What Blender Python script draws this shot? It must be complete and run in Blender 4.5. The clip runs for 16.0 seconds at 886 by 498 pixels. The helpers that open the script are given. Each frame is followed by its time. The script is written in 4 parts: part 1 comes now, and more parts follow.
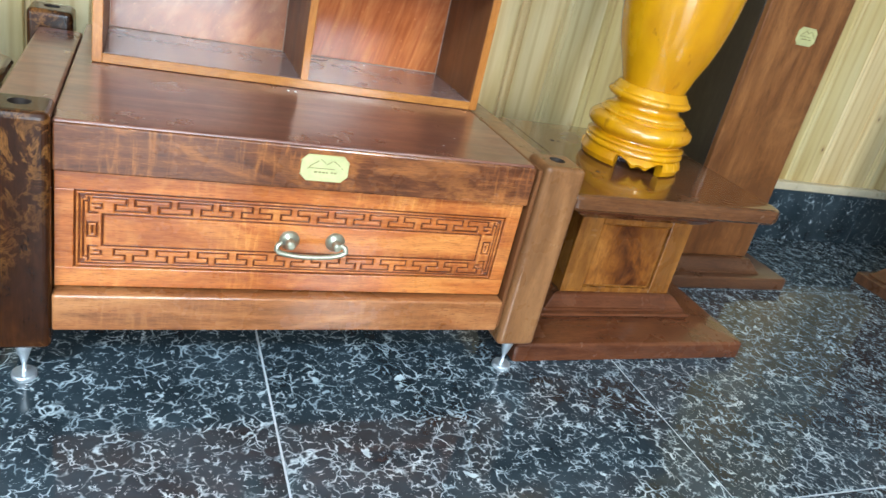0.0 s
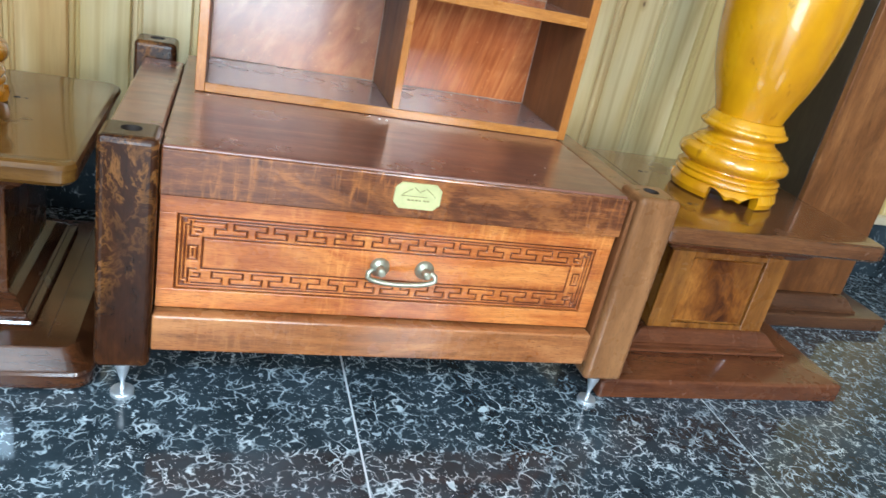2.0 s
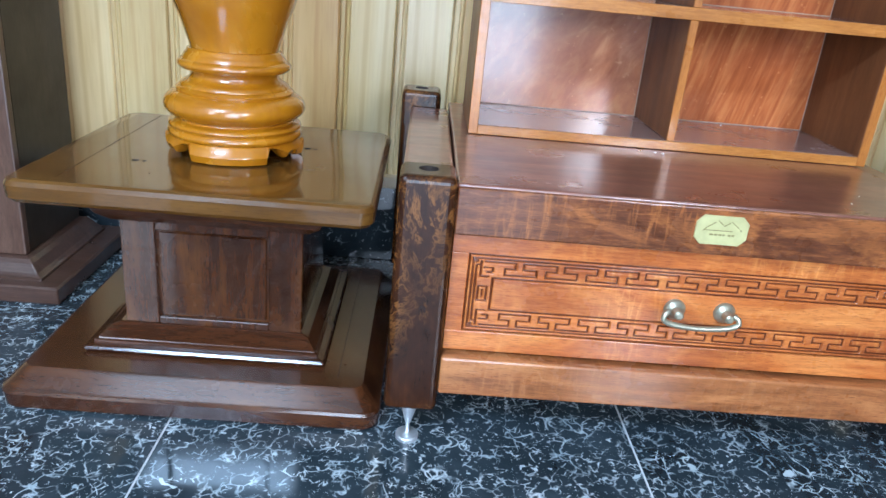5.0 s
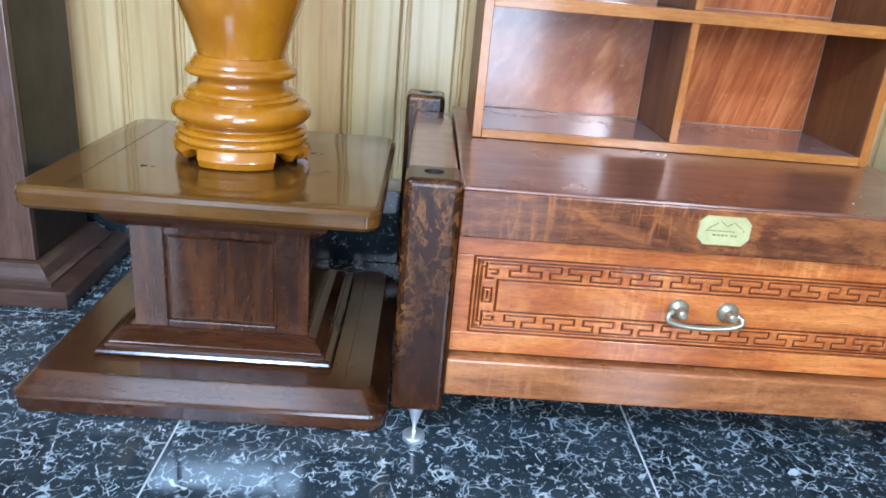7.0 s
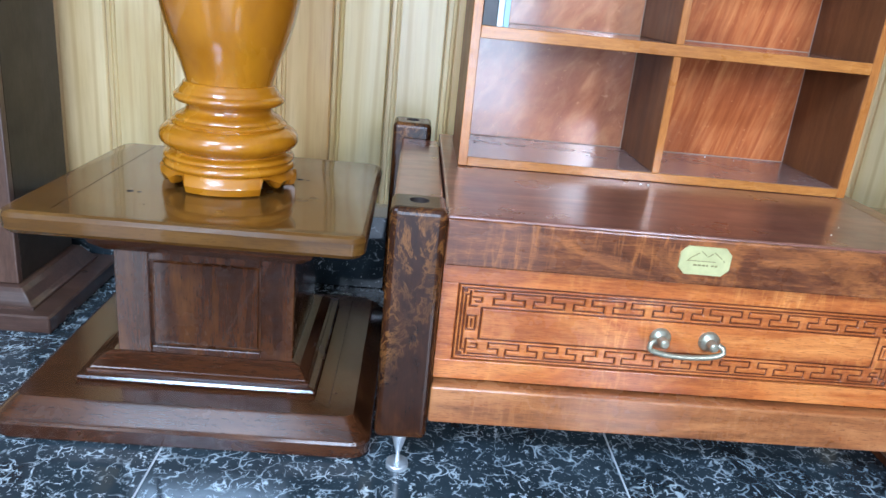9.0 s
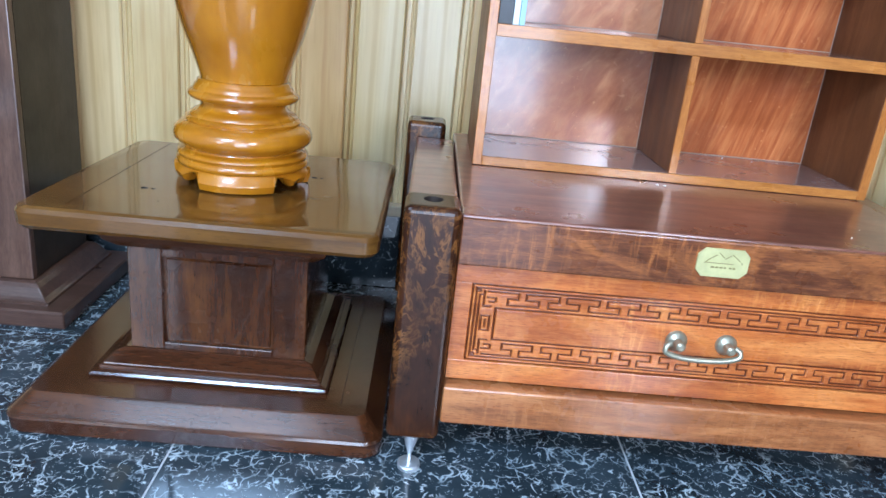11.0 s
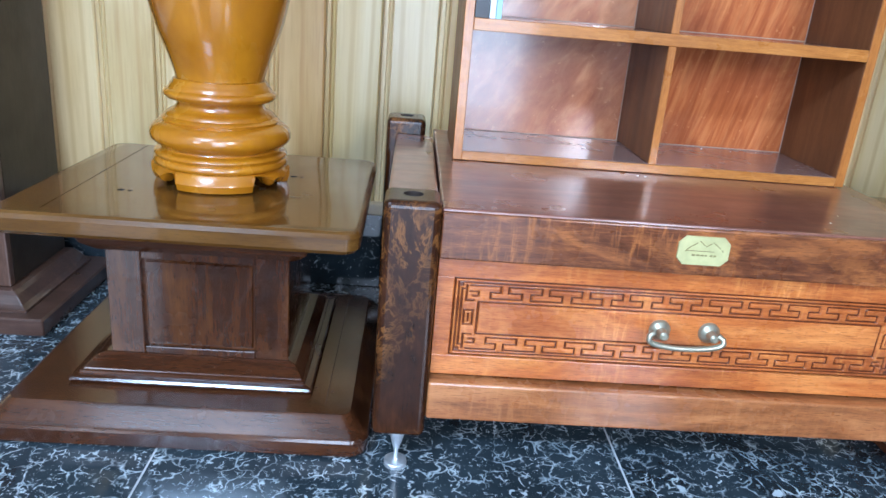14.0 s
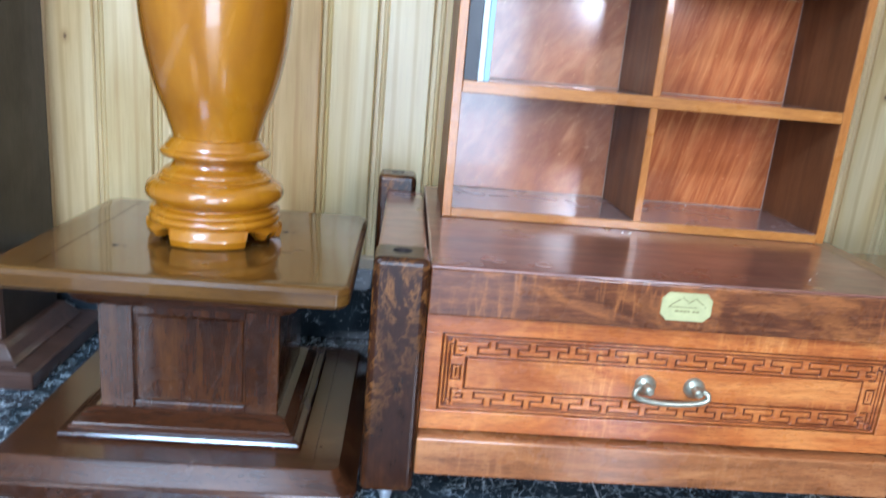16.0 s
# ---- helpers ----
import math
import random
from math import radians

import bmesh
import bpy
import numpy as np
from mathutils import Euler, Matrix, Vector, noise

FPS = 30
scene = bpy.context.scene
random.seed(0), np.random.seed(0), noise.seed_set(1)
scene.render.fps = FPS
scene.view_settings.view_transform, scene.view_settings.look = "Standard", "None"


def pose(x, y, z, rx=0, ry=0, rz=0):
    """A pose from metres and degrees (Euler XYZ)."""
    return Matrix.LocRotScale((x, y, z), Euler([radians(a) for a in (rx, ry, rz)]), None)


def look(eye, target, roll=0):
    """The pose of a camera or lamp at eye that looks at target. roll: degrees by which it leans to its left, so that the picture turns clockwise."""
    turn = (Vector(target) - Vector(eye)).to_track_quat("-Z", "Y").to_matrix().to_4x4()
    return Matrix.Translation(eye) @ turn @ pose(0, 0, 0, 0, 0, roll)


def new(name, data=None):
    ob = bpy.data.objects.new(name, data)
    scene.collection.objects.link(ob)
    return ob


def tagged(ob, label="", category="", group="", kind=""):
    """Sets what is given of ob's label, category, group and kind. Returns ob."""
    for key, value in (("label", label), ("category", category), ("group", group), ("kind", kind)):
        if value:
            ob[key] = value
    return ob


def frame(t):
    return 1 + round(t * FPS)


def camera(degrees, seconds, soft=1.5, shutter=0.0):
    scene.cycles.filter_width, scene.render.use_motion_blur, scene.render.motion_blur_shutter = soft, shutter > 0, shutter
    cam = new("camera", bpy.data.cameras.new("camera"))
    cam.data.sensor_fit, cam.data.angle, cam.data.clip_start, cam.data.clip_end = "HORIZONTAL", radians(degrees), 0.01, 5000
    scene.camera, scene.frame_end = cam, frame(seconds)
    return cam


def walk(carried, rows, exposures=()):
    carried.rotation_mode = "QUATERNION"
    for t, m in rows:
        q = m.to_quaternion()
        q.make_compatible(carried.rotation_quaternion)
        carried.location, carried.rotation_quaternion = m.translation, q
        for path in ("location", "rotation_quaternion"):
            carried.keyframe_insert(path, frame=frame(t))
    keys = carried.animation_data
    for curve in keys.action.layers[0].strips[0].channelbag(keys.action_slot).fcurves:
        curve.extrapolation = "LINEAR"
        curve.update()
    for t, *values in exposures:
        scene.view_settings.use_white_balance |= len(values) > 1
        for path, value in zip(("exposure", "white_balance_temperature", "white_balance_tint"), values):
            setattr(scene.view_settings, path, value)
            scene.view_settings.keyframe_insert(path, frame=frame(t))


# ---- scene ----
cam = camera(62.4, 16.0, shutter=0.6)

PATH = [
    (0, (0.084, -1.141, 0.844), (0.86, 0.51, 0.024), 13.6),
    (0.5, (0.076, -1.131, 0.84), (0.81, 0.536, 0.014), 13.7),
    (1, (0.053, -1.121, 0.835), (0.747, 0.567, 0.018), 13.5),
    (1.5, (0.05, -1.116, 0.835), (0.698, 0.595, 0.026), 13.1),
    (2, (0.047, -1.117, 0.831), (0.653, 0.62, 0.044), 12.5),
    (2.5, (0.028, -1.103, 0.821), (0.582, 0.661, 0.057), 11.6),
    (3, (0.022, -1.091, 0.814), (0.501, 0.704, 0.073), 10.5),
    (3.5, (0.014, -1.088, 0.81), (0.413, 0.734, 0.089), 9.4),
    (4, (-0.01, -1.074, 0.797), (0.296, 0.774, 0.095), 8.1),
    (4.5, (-0.07, -1.049, 0.772), (0.08, 0.81, 0.049), 6.3),
    (4.7, (-0.096, -1.042, 0.765), (0.006, 0.817, 0.034), 5.8),
    (6.8, (-0.1, -1.054, 0.762), (-0.028, 0.804, 0.024), 5.0),
    (7, (-0.101, -1.055, 0.766), (-0.02, 0.808, 0.041), 5.0),
    (7.5, (-0.098, -1.058, 0.771), (-0.001, 0.815, 0.076), 5.2),
    (8, (-0.098, -1.061, 0.777), (0.019, 0.818, 0.101), 5.6),
    (10.5, (-0.097, -1.056, 0.775), (-0.011, 0.83, 0.114), 6.0),
    (11, (-0.099, -1.052, 0.773), (-0.023, 0.832, 0.106), 5.9),
    (11.5, (-0.1, -1.054, 0.776), (-0.026, 0.828, 0.104), 5.9),
    (12, (-0.1, -1.053, 0.774), (-0.02, 0.83, 0.106), 5.9),
    (12.5, (-0.098, -1.052, 0.772), (-0.001, 0.833, 0.111), 5.8),
    (13, (-0.1, -1.061, 0.77), (0.01, 0.825, 0.114), 5.5),
    (13.5, (-0.07, -1.069, 0.771), (0.046, 0.816, 0.114), 5.1),
    (14, (-0.091, -1.051, 0.762), (0.023, 0.833, 0.102), 4.9),
    (14.5, (-0.089, -1.056, 0.764), (0.021, 0.827, 0.098), 5.0),
    (15, (-0.089, -1.058, 0.765), (0.018, 0.832, 0.121), 5.1),
    (15.5, (-0.093, -1.059, 0.772), (0.023, 0.84, 0.155), 5.3),
    (15.7, (-0.094, -1.057, 0.774), (0.028, 0.847, 0.172), 5.3),
    (15.9, (-0.095, -1.062, 0.777), (0.035, 0.853, 0.215), 5.5),
    (16, (-0.086, -1.071, 0.777), (0.038, 0.855, 0.251), 5.1),
]
walk(cam, [(t, look(eye, target, roll)) for t, eye, target, roll in PATH],
     [(0, -0.05, 6300, 5), (2.0, -0.09, 6220, 6), (3.0, -0.20, 6140, 7), (4.0, -0.28, 5850, 10), (4.7, -0.21, 5750, 11), (7, -0.15, 5690, 13), (10, -0.18, 5600, 13), (16, -0.19, 5540, 13)])

# ---------------------------------------------------------------- light
world = bpy.data.worlds.new("sky")
scene.world = world
world.use_nodes = True
_wn = world.node_tree.nodes
_sky = _wn.new("ShaderNodeTexSky")
_sky.sky_type = "NISHITA"
_sky.sun_disc = False
_sky.sun_elevation = radians(39.6)
_sky.sun_rotation = radians(180)
world.node_tree.links.new(_sky.outputs[0], _wn["Background"].inputs[0])
_wn["Background"].inputs[1].default_value = 0.10

ROOM_X0, ROOM_X1, ROOM_Y0, WALL_Y, CEIL = -2.6, 3.6, -3.0, 0.80, 2.7
DOOR = (-0.45, 0.66, 0.02, 1.80)      # glazed shop door: x0, x1, z0, z1
SIDE = (1.05, 1.60, 1.15, 2.00)       # narrow window beside it
LEFT = (-2.30, -1.60, 0.75, 2.00)     # unseen window added on its other side for light from the left


def area_lamp(name, x, y, z, w, h, watts, colour):
    data = bpy.data.lights.new(name, "AREA")
    data.shape, data.size, data.size_y, data.energy, data.color = "RECTANGLE", w, h, watts, colour
    ob = new(name, data)
    ob.matrix_world = look((x, y, z), (x, y + 1, z))
    return ob


for _n, _o, _w, _c in (("door_daylight", DOOR, 86, (0.74, 0.87, 1.0)), ("window_daylight", SIDE, 74, (0.90, 0.95, 1.0)), ("left_daylight", LEFT, 36, (0.88, 0.94, 1.0))):
    area_lamp(_n, (_o[0] + _o[1]) / 2, ROOM_Y0 - 0.02, (_o[2] + _o[3]) / 2, _o[1] - _o[0], _o[3] - _o[2], _w, _c)
FILL = (-1.10, -1.60, 2.60, 1.4, 1.2)   # unseen ceiling panel added to brighten pedestal chamfers: centre x, y, z, width, depth
_panel = area_lamp("ceiling_lamp_light", FILL[0], FILL[1], FILL[2] - 0.01, FILL[3] - 0.06, FILL[4] - 0.06, 32, (0.76, 0.87, 1.0))
_panel.matrix_world = look((FILL[0], FILL[1], FILL[2] - 0.01), (FILL[0], FILL[1], 0))
ROOF = (-1.28, -2.72, 2.68, 1.00, 0.46)   # unseen panel added for high sky mirrored below: centre x, y, z, width, depth
_roof = area_lamp("rooflight_daylight", ROOF[0], ROOF[1], ROOF[2], ROOF[3], ROOF[4], 225, (0.54, 0.77, 1.0))
_roof.matrix_world = look((ROOF[0], ROOF[1], ROOF[2]), (ROOF[0], ROOF[1], 0))
_sun = bpy.data.lights.new("sun", "SUN")
_sun.energy, _sun.angle, _sun.color = 5.0, radians(0.6), (1.0, 0.97, 0.94)
sun = new("sun", _sun)
sun.matrix_world = look((0, -3, 2.481), (0, 0, 0))


# ---------------------------------------------------------------- materials
class Mat:
    """A node material with short helpers."""

    def __init__(self, name):
        self.m = bpy.data.materials.new(name)
        self.m.use_nodes = True
        self.t = self.m.node_tree
        self.b = self.t.nodes["Principled BSDF"]

    def node(self, kind, **inputs):
        n = self.t.nodes.new(kind)
        for k, v in inputs.items():
            n.inputs[k.replace("_", " ")].default_value = v
        return n

    def link(self, a, b):
        self.t.links.new(a, b)

    def coords(self, scale, spread=0.0):
        """Object coordinates, stretched, moved per object by spread metres."""
        tc = self.node("ShaderNodeTexCoord")
        vec = tc.outputs["Object"]
        if spread:
            info = self.node("ShaderNodeObjectInfo")
            mul = self.node("ShaderNodeVectorMath")
            mul.operation = "SCALE"
            comb = self.node("ShaderNodeCombineXYZ")
            for i in range(3):
                mm = self.node("ShaderNodeMath")
                mm.operation = "MULTIPLY"
                mm.inputs[1].default_value = (1.0, 7.3, 3.7)[i]
                self.link(info.outputs["Random"], mm.inputs[0])
                self.link(mm.outputs[0], comb.inputs[i])
            self.link(comb.outputs[0], mul.inputs[0])
            mul.inputs["Scale"].default_value = spread
            add = self.node("ShaderNodeVectorMath")
            self.link(vec, add.inputs[0])
            self.link(mul.outputs[0], add.inputs[1])
            vec = add.outputs[0]
        mp = self.node("ShaderNodeMapping")
        mp.inputs["Scale"].default_value = scale
        self.link(vec, mp.inputs["Vector"])
        return mp.outputs[0]

    def noise(self, vec, scale, detail=5.0, rough=0.55, distort=0.0):
        n = self.node("ShaderNodeTexNoise", Scale=scale, Detail=detail, Roughness=rough, Distortion=distort)
        self.link(vec, n.inputs["Vector"])
        return n.outputs["Fac"]

    def ramp(self, fac, *stops):
        r = self.node("ShaderNodeValToRGB")
        el = r.color_ramp.elements
        while len(el) < len(stops):
            el.new(0.5)
        for e, (p, c) in zip(el, stops):
            e.position = p
            e.color = (*c, 1) if len(c) == 3 else c
        self.link(fac, r.inputs[0])
        return r.outputs[0]

    def mix(self, fac, a, b, mode="MIX"):
        n = self.node("ShaderNodeMix")
        n.data_type, n.blend_type = "RGBA", mode
        for sock, v in ((n.inputs[0], fac), (n.inputs[6], a), (n.inputs[7], b)):
            if isinstance(v, (int, float)):
                sock.default_value = v
            elif isinstance(v, tuple):
                sock.default_value = (*v, 1)
            else:
                self.link(v, sock)
        return n.outputs[2]

    def rng(self, fac, a, b, c, d):
        n = self.node("ShaderNodeMapRange", From_Min=a, From_Max=b, To_Min=c, To_Max=d)
        self.link(fac, n.inputs[0])
        return n.outputs[0]

    def bump(self, height, strength, distance=0.002):
        n = self.node("ShaderNodeBump", Strength=strength, Distance=distance)
        self.link(height, n.inputs["Height"])
        self.link(n.outputs[0], self.b.inputs["Normal"])

    def put(self, colour=None, rough=None, **kw):
        for key, v in (("Base Color", colour), ("Roughness", rough), *((k.replace("_", " "), w) for k, w in kw.items())):
            if v is None:
                continue
            if isinstance(v, tuple):
                self.b.inputs[key].default_value = (*v, 1)
            elif isinstance(v, (int, float)):
                self.b.inputs[key].default_value = v
            else:
                self.link(v, self.b.inputs[key])
        return self.m


def wood(name, dark, mid, light, axis="x", figure=0.5, rough=0.3, coat=0.35, cross=0.0, fine=1.0, spread=3.0, streak=0.0, gloss=0.10, blotch=3.0):
    """Lacquered hardwood: long fibres along the axis, slow figure, pores; cross adds a rippled figure across the fibres."""
    m = Mat(name)
    k = {"x": (1, 9, 9), "y": (9, 1, 9), "z": (9, 9, 1)}[axis]
    v = m.coords(k, spread)
    slow = m.noise(v, 2.6, 4, 0.55, 0.9)
    fibre = m.noise(v, 26.0 * fine, 8, 0.72, 0.35)
    col = m.ramp(slow, (0.30, dark), (0.52, mid), (0.74, light))
    col2 = m.ramp(fibre, (0.36, dark), (0.52, mid), (0.70, light))
    col = m.mix(1 - figure, col, col2)
    if streak:
        vb = m.coords({"x": (2.6, 4.5, 6.5), "y": (4.5, 2.6, 6.5), "z": (6.0, 5.0, 2.8)}[axis], spread)
        blot = m.noise(vb, blotch, 7, 0.62, 1.8)
        col = m.mix(m.rng(blot, 0.52, 0.66, 0.0, streak), col, light)
        col = m.mix(m.rng(blot, 0.46, 0.34, 0.0, streak), col, dark)
    if cross:
        kc = {"x": (55, 3, 7.0), "y": (3, 55, 7.0), "z": (7.0, 3, 55)}[axis]
        rip = m.noise(m.coords(kc, spread), 1.7, 4, 0.6, 0.9)
        msk = m.noise(m.coords((2, 2, 2), spread), 2.3, 2, 0.5)
        rm = m.node("ShaderNodeMath")
        rm.operation = "MULTIPLY"
        m.link(m.rng(rip, 0.50, 0.72, 0, cross), rm.inputs[0])
        m.link(m.rng(msk, 0.45, 0.62, 0, 1), rm.inputs[1])
        col = m.mix(rm.outputs[0], col, light)
    pores = m.noise(m.coords(tuple(c * 1.0 for c in k), spread), 70 * fine, 2, 0.5)
    col = m.mix(m.rng(pores, 0.57, 0.68, 0, 0.55), col, dark)
    ro = m.rng(m.noise(m.coords((1, 1, 1), spread), 9, 4, 0.6), 0.3, 0.7, rough - 0.06, rough + 0.10)
    m.bump(pores, 0.04, 0.0005)
    m.put(col, ro, Coat_Weight=coat, Coat_Roughness=gloss, Specular_IOR_Level=0.25)
    return m.m


APRON = wood("apron_wood", (0.058, 0.017, 0.007), (0.150, 0.046, 0.017), (0.44, 0.150, 0.040), "x", 0.5, 0.26, 0.7, 0.75, streak=0.6, blotch=1.5, gloss=0.15)
TOPW = wood("console_top_wood", (0.105, 0.036, 0.022), (0.195, 0.072, 0.045), (0.300, 0.125, 0.082), "x", 0.66, 0.30, 1.0, streak=0.3, blotch=1.2, gloss=0.20)
DRAWER = wood("drawer_wood", (0.19, 0.038, 0.009), (0.46, 0.124, 0.025), (0.70, 0.270, 0.070), "x", 0.64, 0.28, 0.9, 0.8, streak=0.40, blotch=1.3, gloss=0.16)
GROOVE = wood("groove_shade_wood", (0.065, 0.014, 0.004), (0.140, 0.034, 0.009), (0.22, 0.062, 0.017), "x", 0.5, 0.32, 0.4)
RAIL = wood("rail_wood", (0.110, 0.034, 0.011), (0.31, 0.104, 0.032), (0.52, 0.215, 0.076), "x", 0.68, 0.28, 0.8, 0.35, streak=0.55, blotch=0.9, gloss=0.14)
POST_L = wood("pale_post_wood", (0.13, 0.052, 0.019), (0.235, 0.098, 0.036), (0.34, 0.158, 0.064), "z", 0.72, 0.28, 0.6, streak=0.25, blotch=1.2)
SHELF_E = wood("shelf_edge_wood", (0.25, 0.082, 0.015), (0.42, 0.155, 0.031), (0.57, 0.245, 0.060), "x", 0.5, 0.28, 0.6)
SHELF_EV = wood("shelf_edge_upright", (0.25, 0.078, 0.015), (0.41, 0.145, 0.029), (0.55, 0.230, 0.055), "z", 0.5, 0.28, 0.6)
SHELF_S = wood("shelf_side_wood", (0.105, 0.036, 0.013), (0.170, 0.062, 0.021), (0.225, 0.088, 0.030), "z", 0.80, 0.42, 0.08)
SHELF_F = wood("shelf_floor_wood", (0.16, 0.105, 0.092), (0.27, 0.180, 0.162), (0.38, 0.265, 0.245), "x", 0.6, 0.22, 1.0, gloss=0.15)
PED_TOP = wood("pedestal_top_wood", (0.066, 0.026, 0.005), (0.112, 0.047, 0.009), (0.160, 0.074, 0.016), "x", 0.86, 0.18, 0.6, gloss=0.05)
PED = wood("pedestal_wood", (0.020, 0.0060, 0.0024), (0.056, 0.0172, 0.0058), (0.105, 0.036, 0.011), "x", 0.78, 0.20, 1.0, streak=0.35, blotch=1.0, gloss=0.18)
PED_V = wood("pedestal_upright_wood", (0.019, 0.0050, 0.0014), (0.054, 0.0150, 0.0034), (0.130, 0.043, 0.008), "z", 0.78, 0.24, 1.0, streak=0.5, blotch=0.7, gloss=0.05)
PED_R = wood("pedestal_red_wood", (0.055, 0.016, 0.007), (0.120, 0.037, 0.015), (0.20, 0.068, 0.025), "x", 0.7, 0.24, 0.8, streak=0.4, blotch=1.0)
PED_T2 = wood("pedestal_dark_top_wood", (0.064, 0.022, 0.009), (0.128, 0.047, 0.017), (0.200, 0.080, 0.028), "x", 0.5, 0.20, 0.9)
COL_W = wood("column_wood", (0.080, 0.026, 0.008), (0.190, 0.068, 0.020), (0.32, 0.130, 0.042), "z", 0.72, 0.34, 0.4, streak=0.5, blotch=0.9)
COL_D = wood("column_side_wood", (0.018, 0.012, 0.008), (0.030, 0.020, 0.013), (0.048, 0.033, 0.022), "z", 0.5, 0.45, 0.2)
COL_B = wood("column_base_wood", (0.040, 0.019, 0.013), (0.072, 0.036, 0.025), (0.120, 0.064, 0.046), "x", 0.5, 0.32, 0.8)


COL_BR = wood("column_brown_base_wood", (0.050, 0.019, 0.009), (0.100, 0.040, 0.018), (0.165, 0.070, 0.032), "x", 0.6, 0.30, 0.7)
GREY_W = wood("grey_column_wood", (0.055, 0.026, 0.017), (0.100, 0.050, 0.033), (0.160, 0.088, 0.060), "z", 0.5, 0.34, 0.6, streak=0.4, blotch=1.3)


def flame(name, dark, mid, light, scale=2.2, twist=8.0, depth=0.6, coat=0.12, gloss=0.14):
    """Hardwood with curling flame figure under lacquer."""
    m = Mat(name)
    v = m.coords((5.5, 5.5, 2.6), 3.0)
    wave = m.node("ShaderNodeTexWave", Scale=scale, Distortion=twist, Detail=5.0, Detail_Scale=1.2, Detail_Roughness=0.70)
    wave.bands_direction = "DIAGONAL"
    m.link(v, wave.inputs["Vector"])
    fibre = m.noise(m.coords((9, 9, 1.2), 3.0), 24, 7, 0.72, 0.5)
    blot = m.noise(m.coords((1.6, 1.6, 1.0), 3.0), 9.0, 6, 0.65, 1.6)
    fac = m.mix(0.58, wave.outputs["Fac"], m.rng(blot, 0.30, 0.72, 0.0, 1.0))
    col = m.ramp(fac, (0.12, dark), (0.52, mid), (0.95, light))
    col = m.mix(m.rng(fibre, 0.45, 0.72, 0.0, depth), col, dark)
    mask = m.noise(m.coords((1, 1, 0.8), 3.0), 7.0, 3, 0.55, 0.6)
    col = m.mix(m.rng(mask, 0.60, 0.38, 0.0, depth), col, dark)
    m.bump(fibre, 0.03, 0.0005)
    return m.put(col, m.rng(mask, 0.3, 0.7, 0.22, 0.32), Coat_Weight=coat, Coat_Roughness=gloss, Specular_IOR_Level=0.12)


def curly(name, dark, mid, light, gold):
    """Dark hardwood with fine golden curls winding through it, lacquered."""
    m = Mat(name)
    v = m.coords((1, 1, 0.62), 3.0)
    warp = m.node("ShaderNodeTexNoise", Scale=11.0, Detail=2.5, Roughness=0.5)
    m.link(v, warp.inputs["Vector"])
    sc = m.node("ShaderNodeVectorMath")
    sc.operation = "SCALE"
    sc.inputs["Scale"].default_value = 0.13
    m.link(warp.outputs["Color"], sc.inputs[0])
    ad = m.node("ShaderNodeVectorMath")
    m.link(v, ad.inputs[0])
    m.link(sc.outputs[0], ad.inputs[1])
    lines = m.noise(ad.outputs[0], 46.0, 6, 0.66, 0.3)
    slow = m.noise(ad.outputs[0], 9.0, 4, 0.55)
    fibre = m.noise(m.coords((9, 9, 1.2), 3.0), 24, 7, 0.72, 0.5)
    col = m.ramp(slow, (0.34, dark), (0.52, mid), (0.70, light))
    col = m.mix(m.rng(fibre, 0.42, 0.72, 0.0, 0.55), col, dark)
    curl = m.ramp(lines, (0.49, (0, 0, 0)), (0.55, (1, 1, 1)), (0.57, (0.5, 0.5, 0.5)), (0.62, (0, 0, 0)))
    patch = m.rng(m.noise(v, 8.0, 3, 0.6, 0.6), 0.45, 0.62, 0.0, 0.80)
    mu = m.node("ShaderNodeMath")
    mu.operation = "MULTIPLY"
    m.link(curl, mu.inputs[0])
    m.link(patch, mu.inputs[1])
    col = m.mix(mu.outputs[0], col, gold)
    m.bump(fibre, 0.03, 0.0005)
    return m.put(col, 0.26, Coat_Weight=0.45, Coat_Roughness=0.12, Specular_IOR_Level=0.10)


def slanted(name, dark, mid, light, turn, along, fine, coat=1.0):
    """Veneer with straight figure running aslant across the sheet, under lacquer."""
    m = Mat(name)
    tc = m.node("ShaderNodeTexCoord")
    rot = m.node("ShaderNodeMapping")
    rot.inputs["Rotation"].default_value = (0, radians(turn), 0)
    m.link(tc.outputs["Object"], rot.inputs["Vector"])
    info = m.node("ShaderNodeObjectInfo")
    off = m.node("ShaderNodeVectorMath")
    m.link(rot.outputs[0], off.inputs[0])
    m.link(info.outputs["Random"], off.inputs[1])
    mp = m.node("ShaderNodeMapping")
    mp.inputs["Scale"].default_value = (fine, 1.0, along)
    m.link(off.outputs[0], mp.inputs["Vector"])
    v = mp.outputs[0]
    slow = m.noise(v, 2.2, 4, 0.55, 2.2)
    fib = m.noise(v, 9.0, 6, 0.65, 0.5)
    cloud = m.noise(m.coords((1, 1, 1), 3.0), 6.0, 4, 0.6, 1.0)
    col = m.mix(0.45, m.ramp(slow, (0.32, dark), (0.50, mid), (0.70, light)), m.ramp(fib, (0.34, dark), (0.52, mid), (0.70, light)))
    col = m.mix(m.rng(cloud, 0.50, 0.68, 0.0, 0.40), col, dark)
    dash = m.noise(m.coords((1, 1, 1), 3.0), 95.0, 2, 0.5)
    col = m.mix(m.rng(dash, 0.68, 0.74, 0.0, 0.5), col, light)
    m.bump(fib, 0.03, 0.0005)
    return m.put(col, m.rng(cloud, 0.3, 0.7, 0.18, 0.28), Coat_Weight=coat, Coat_Roughness=0.12, Specular_IOR_Level=0.30 * coat)


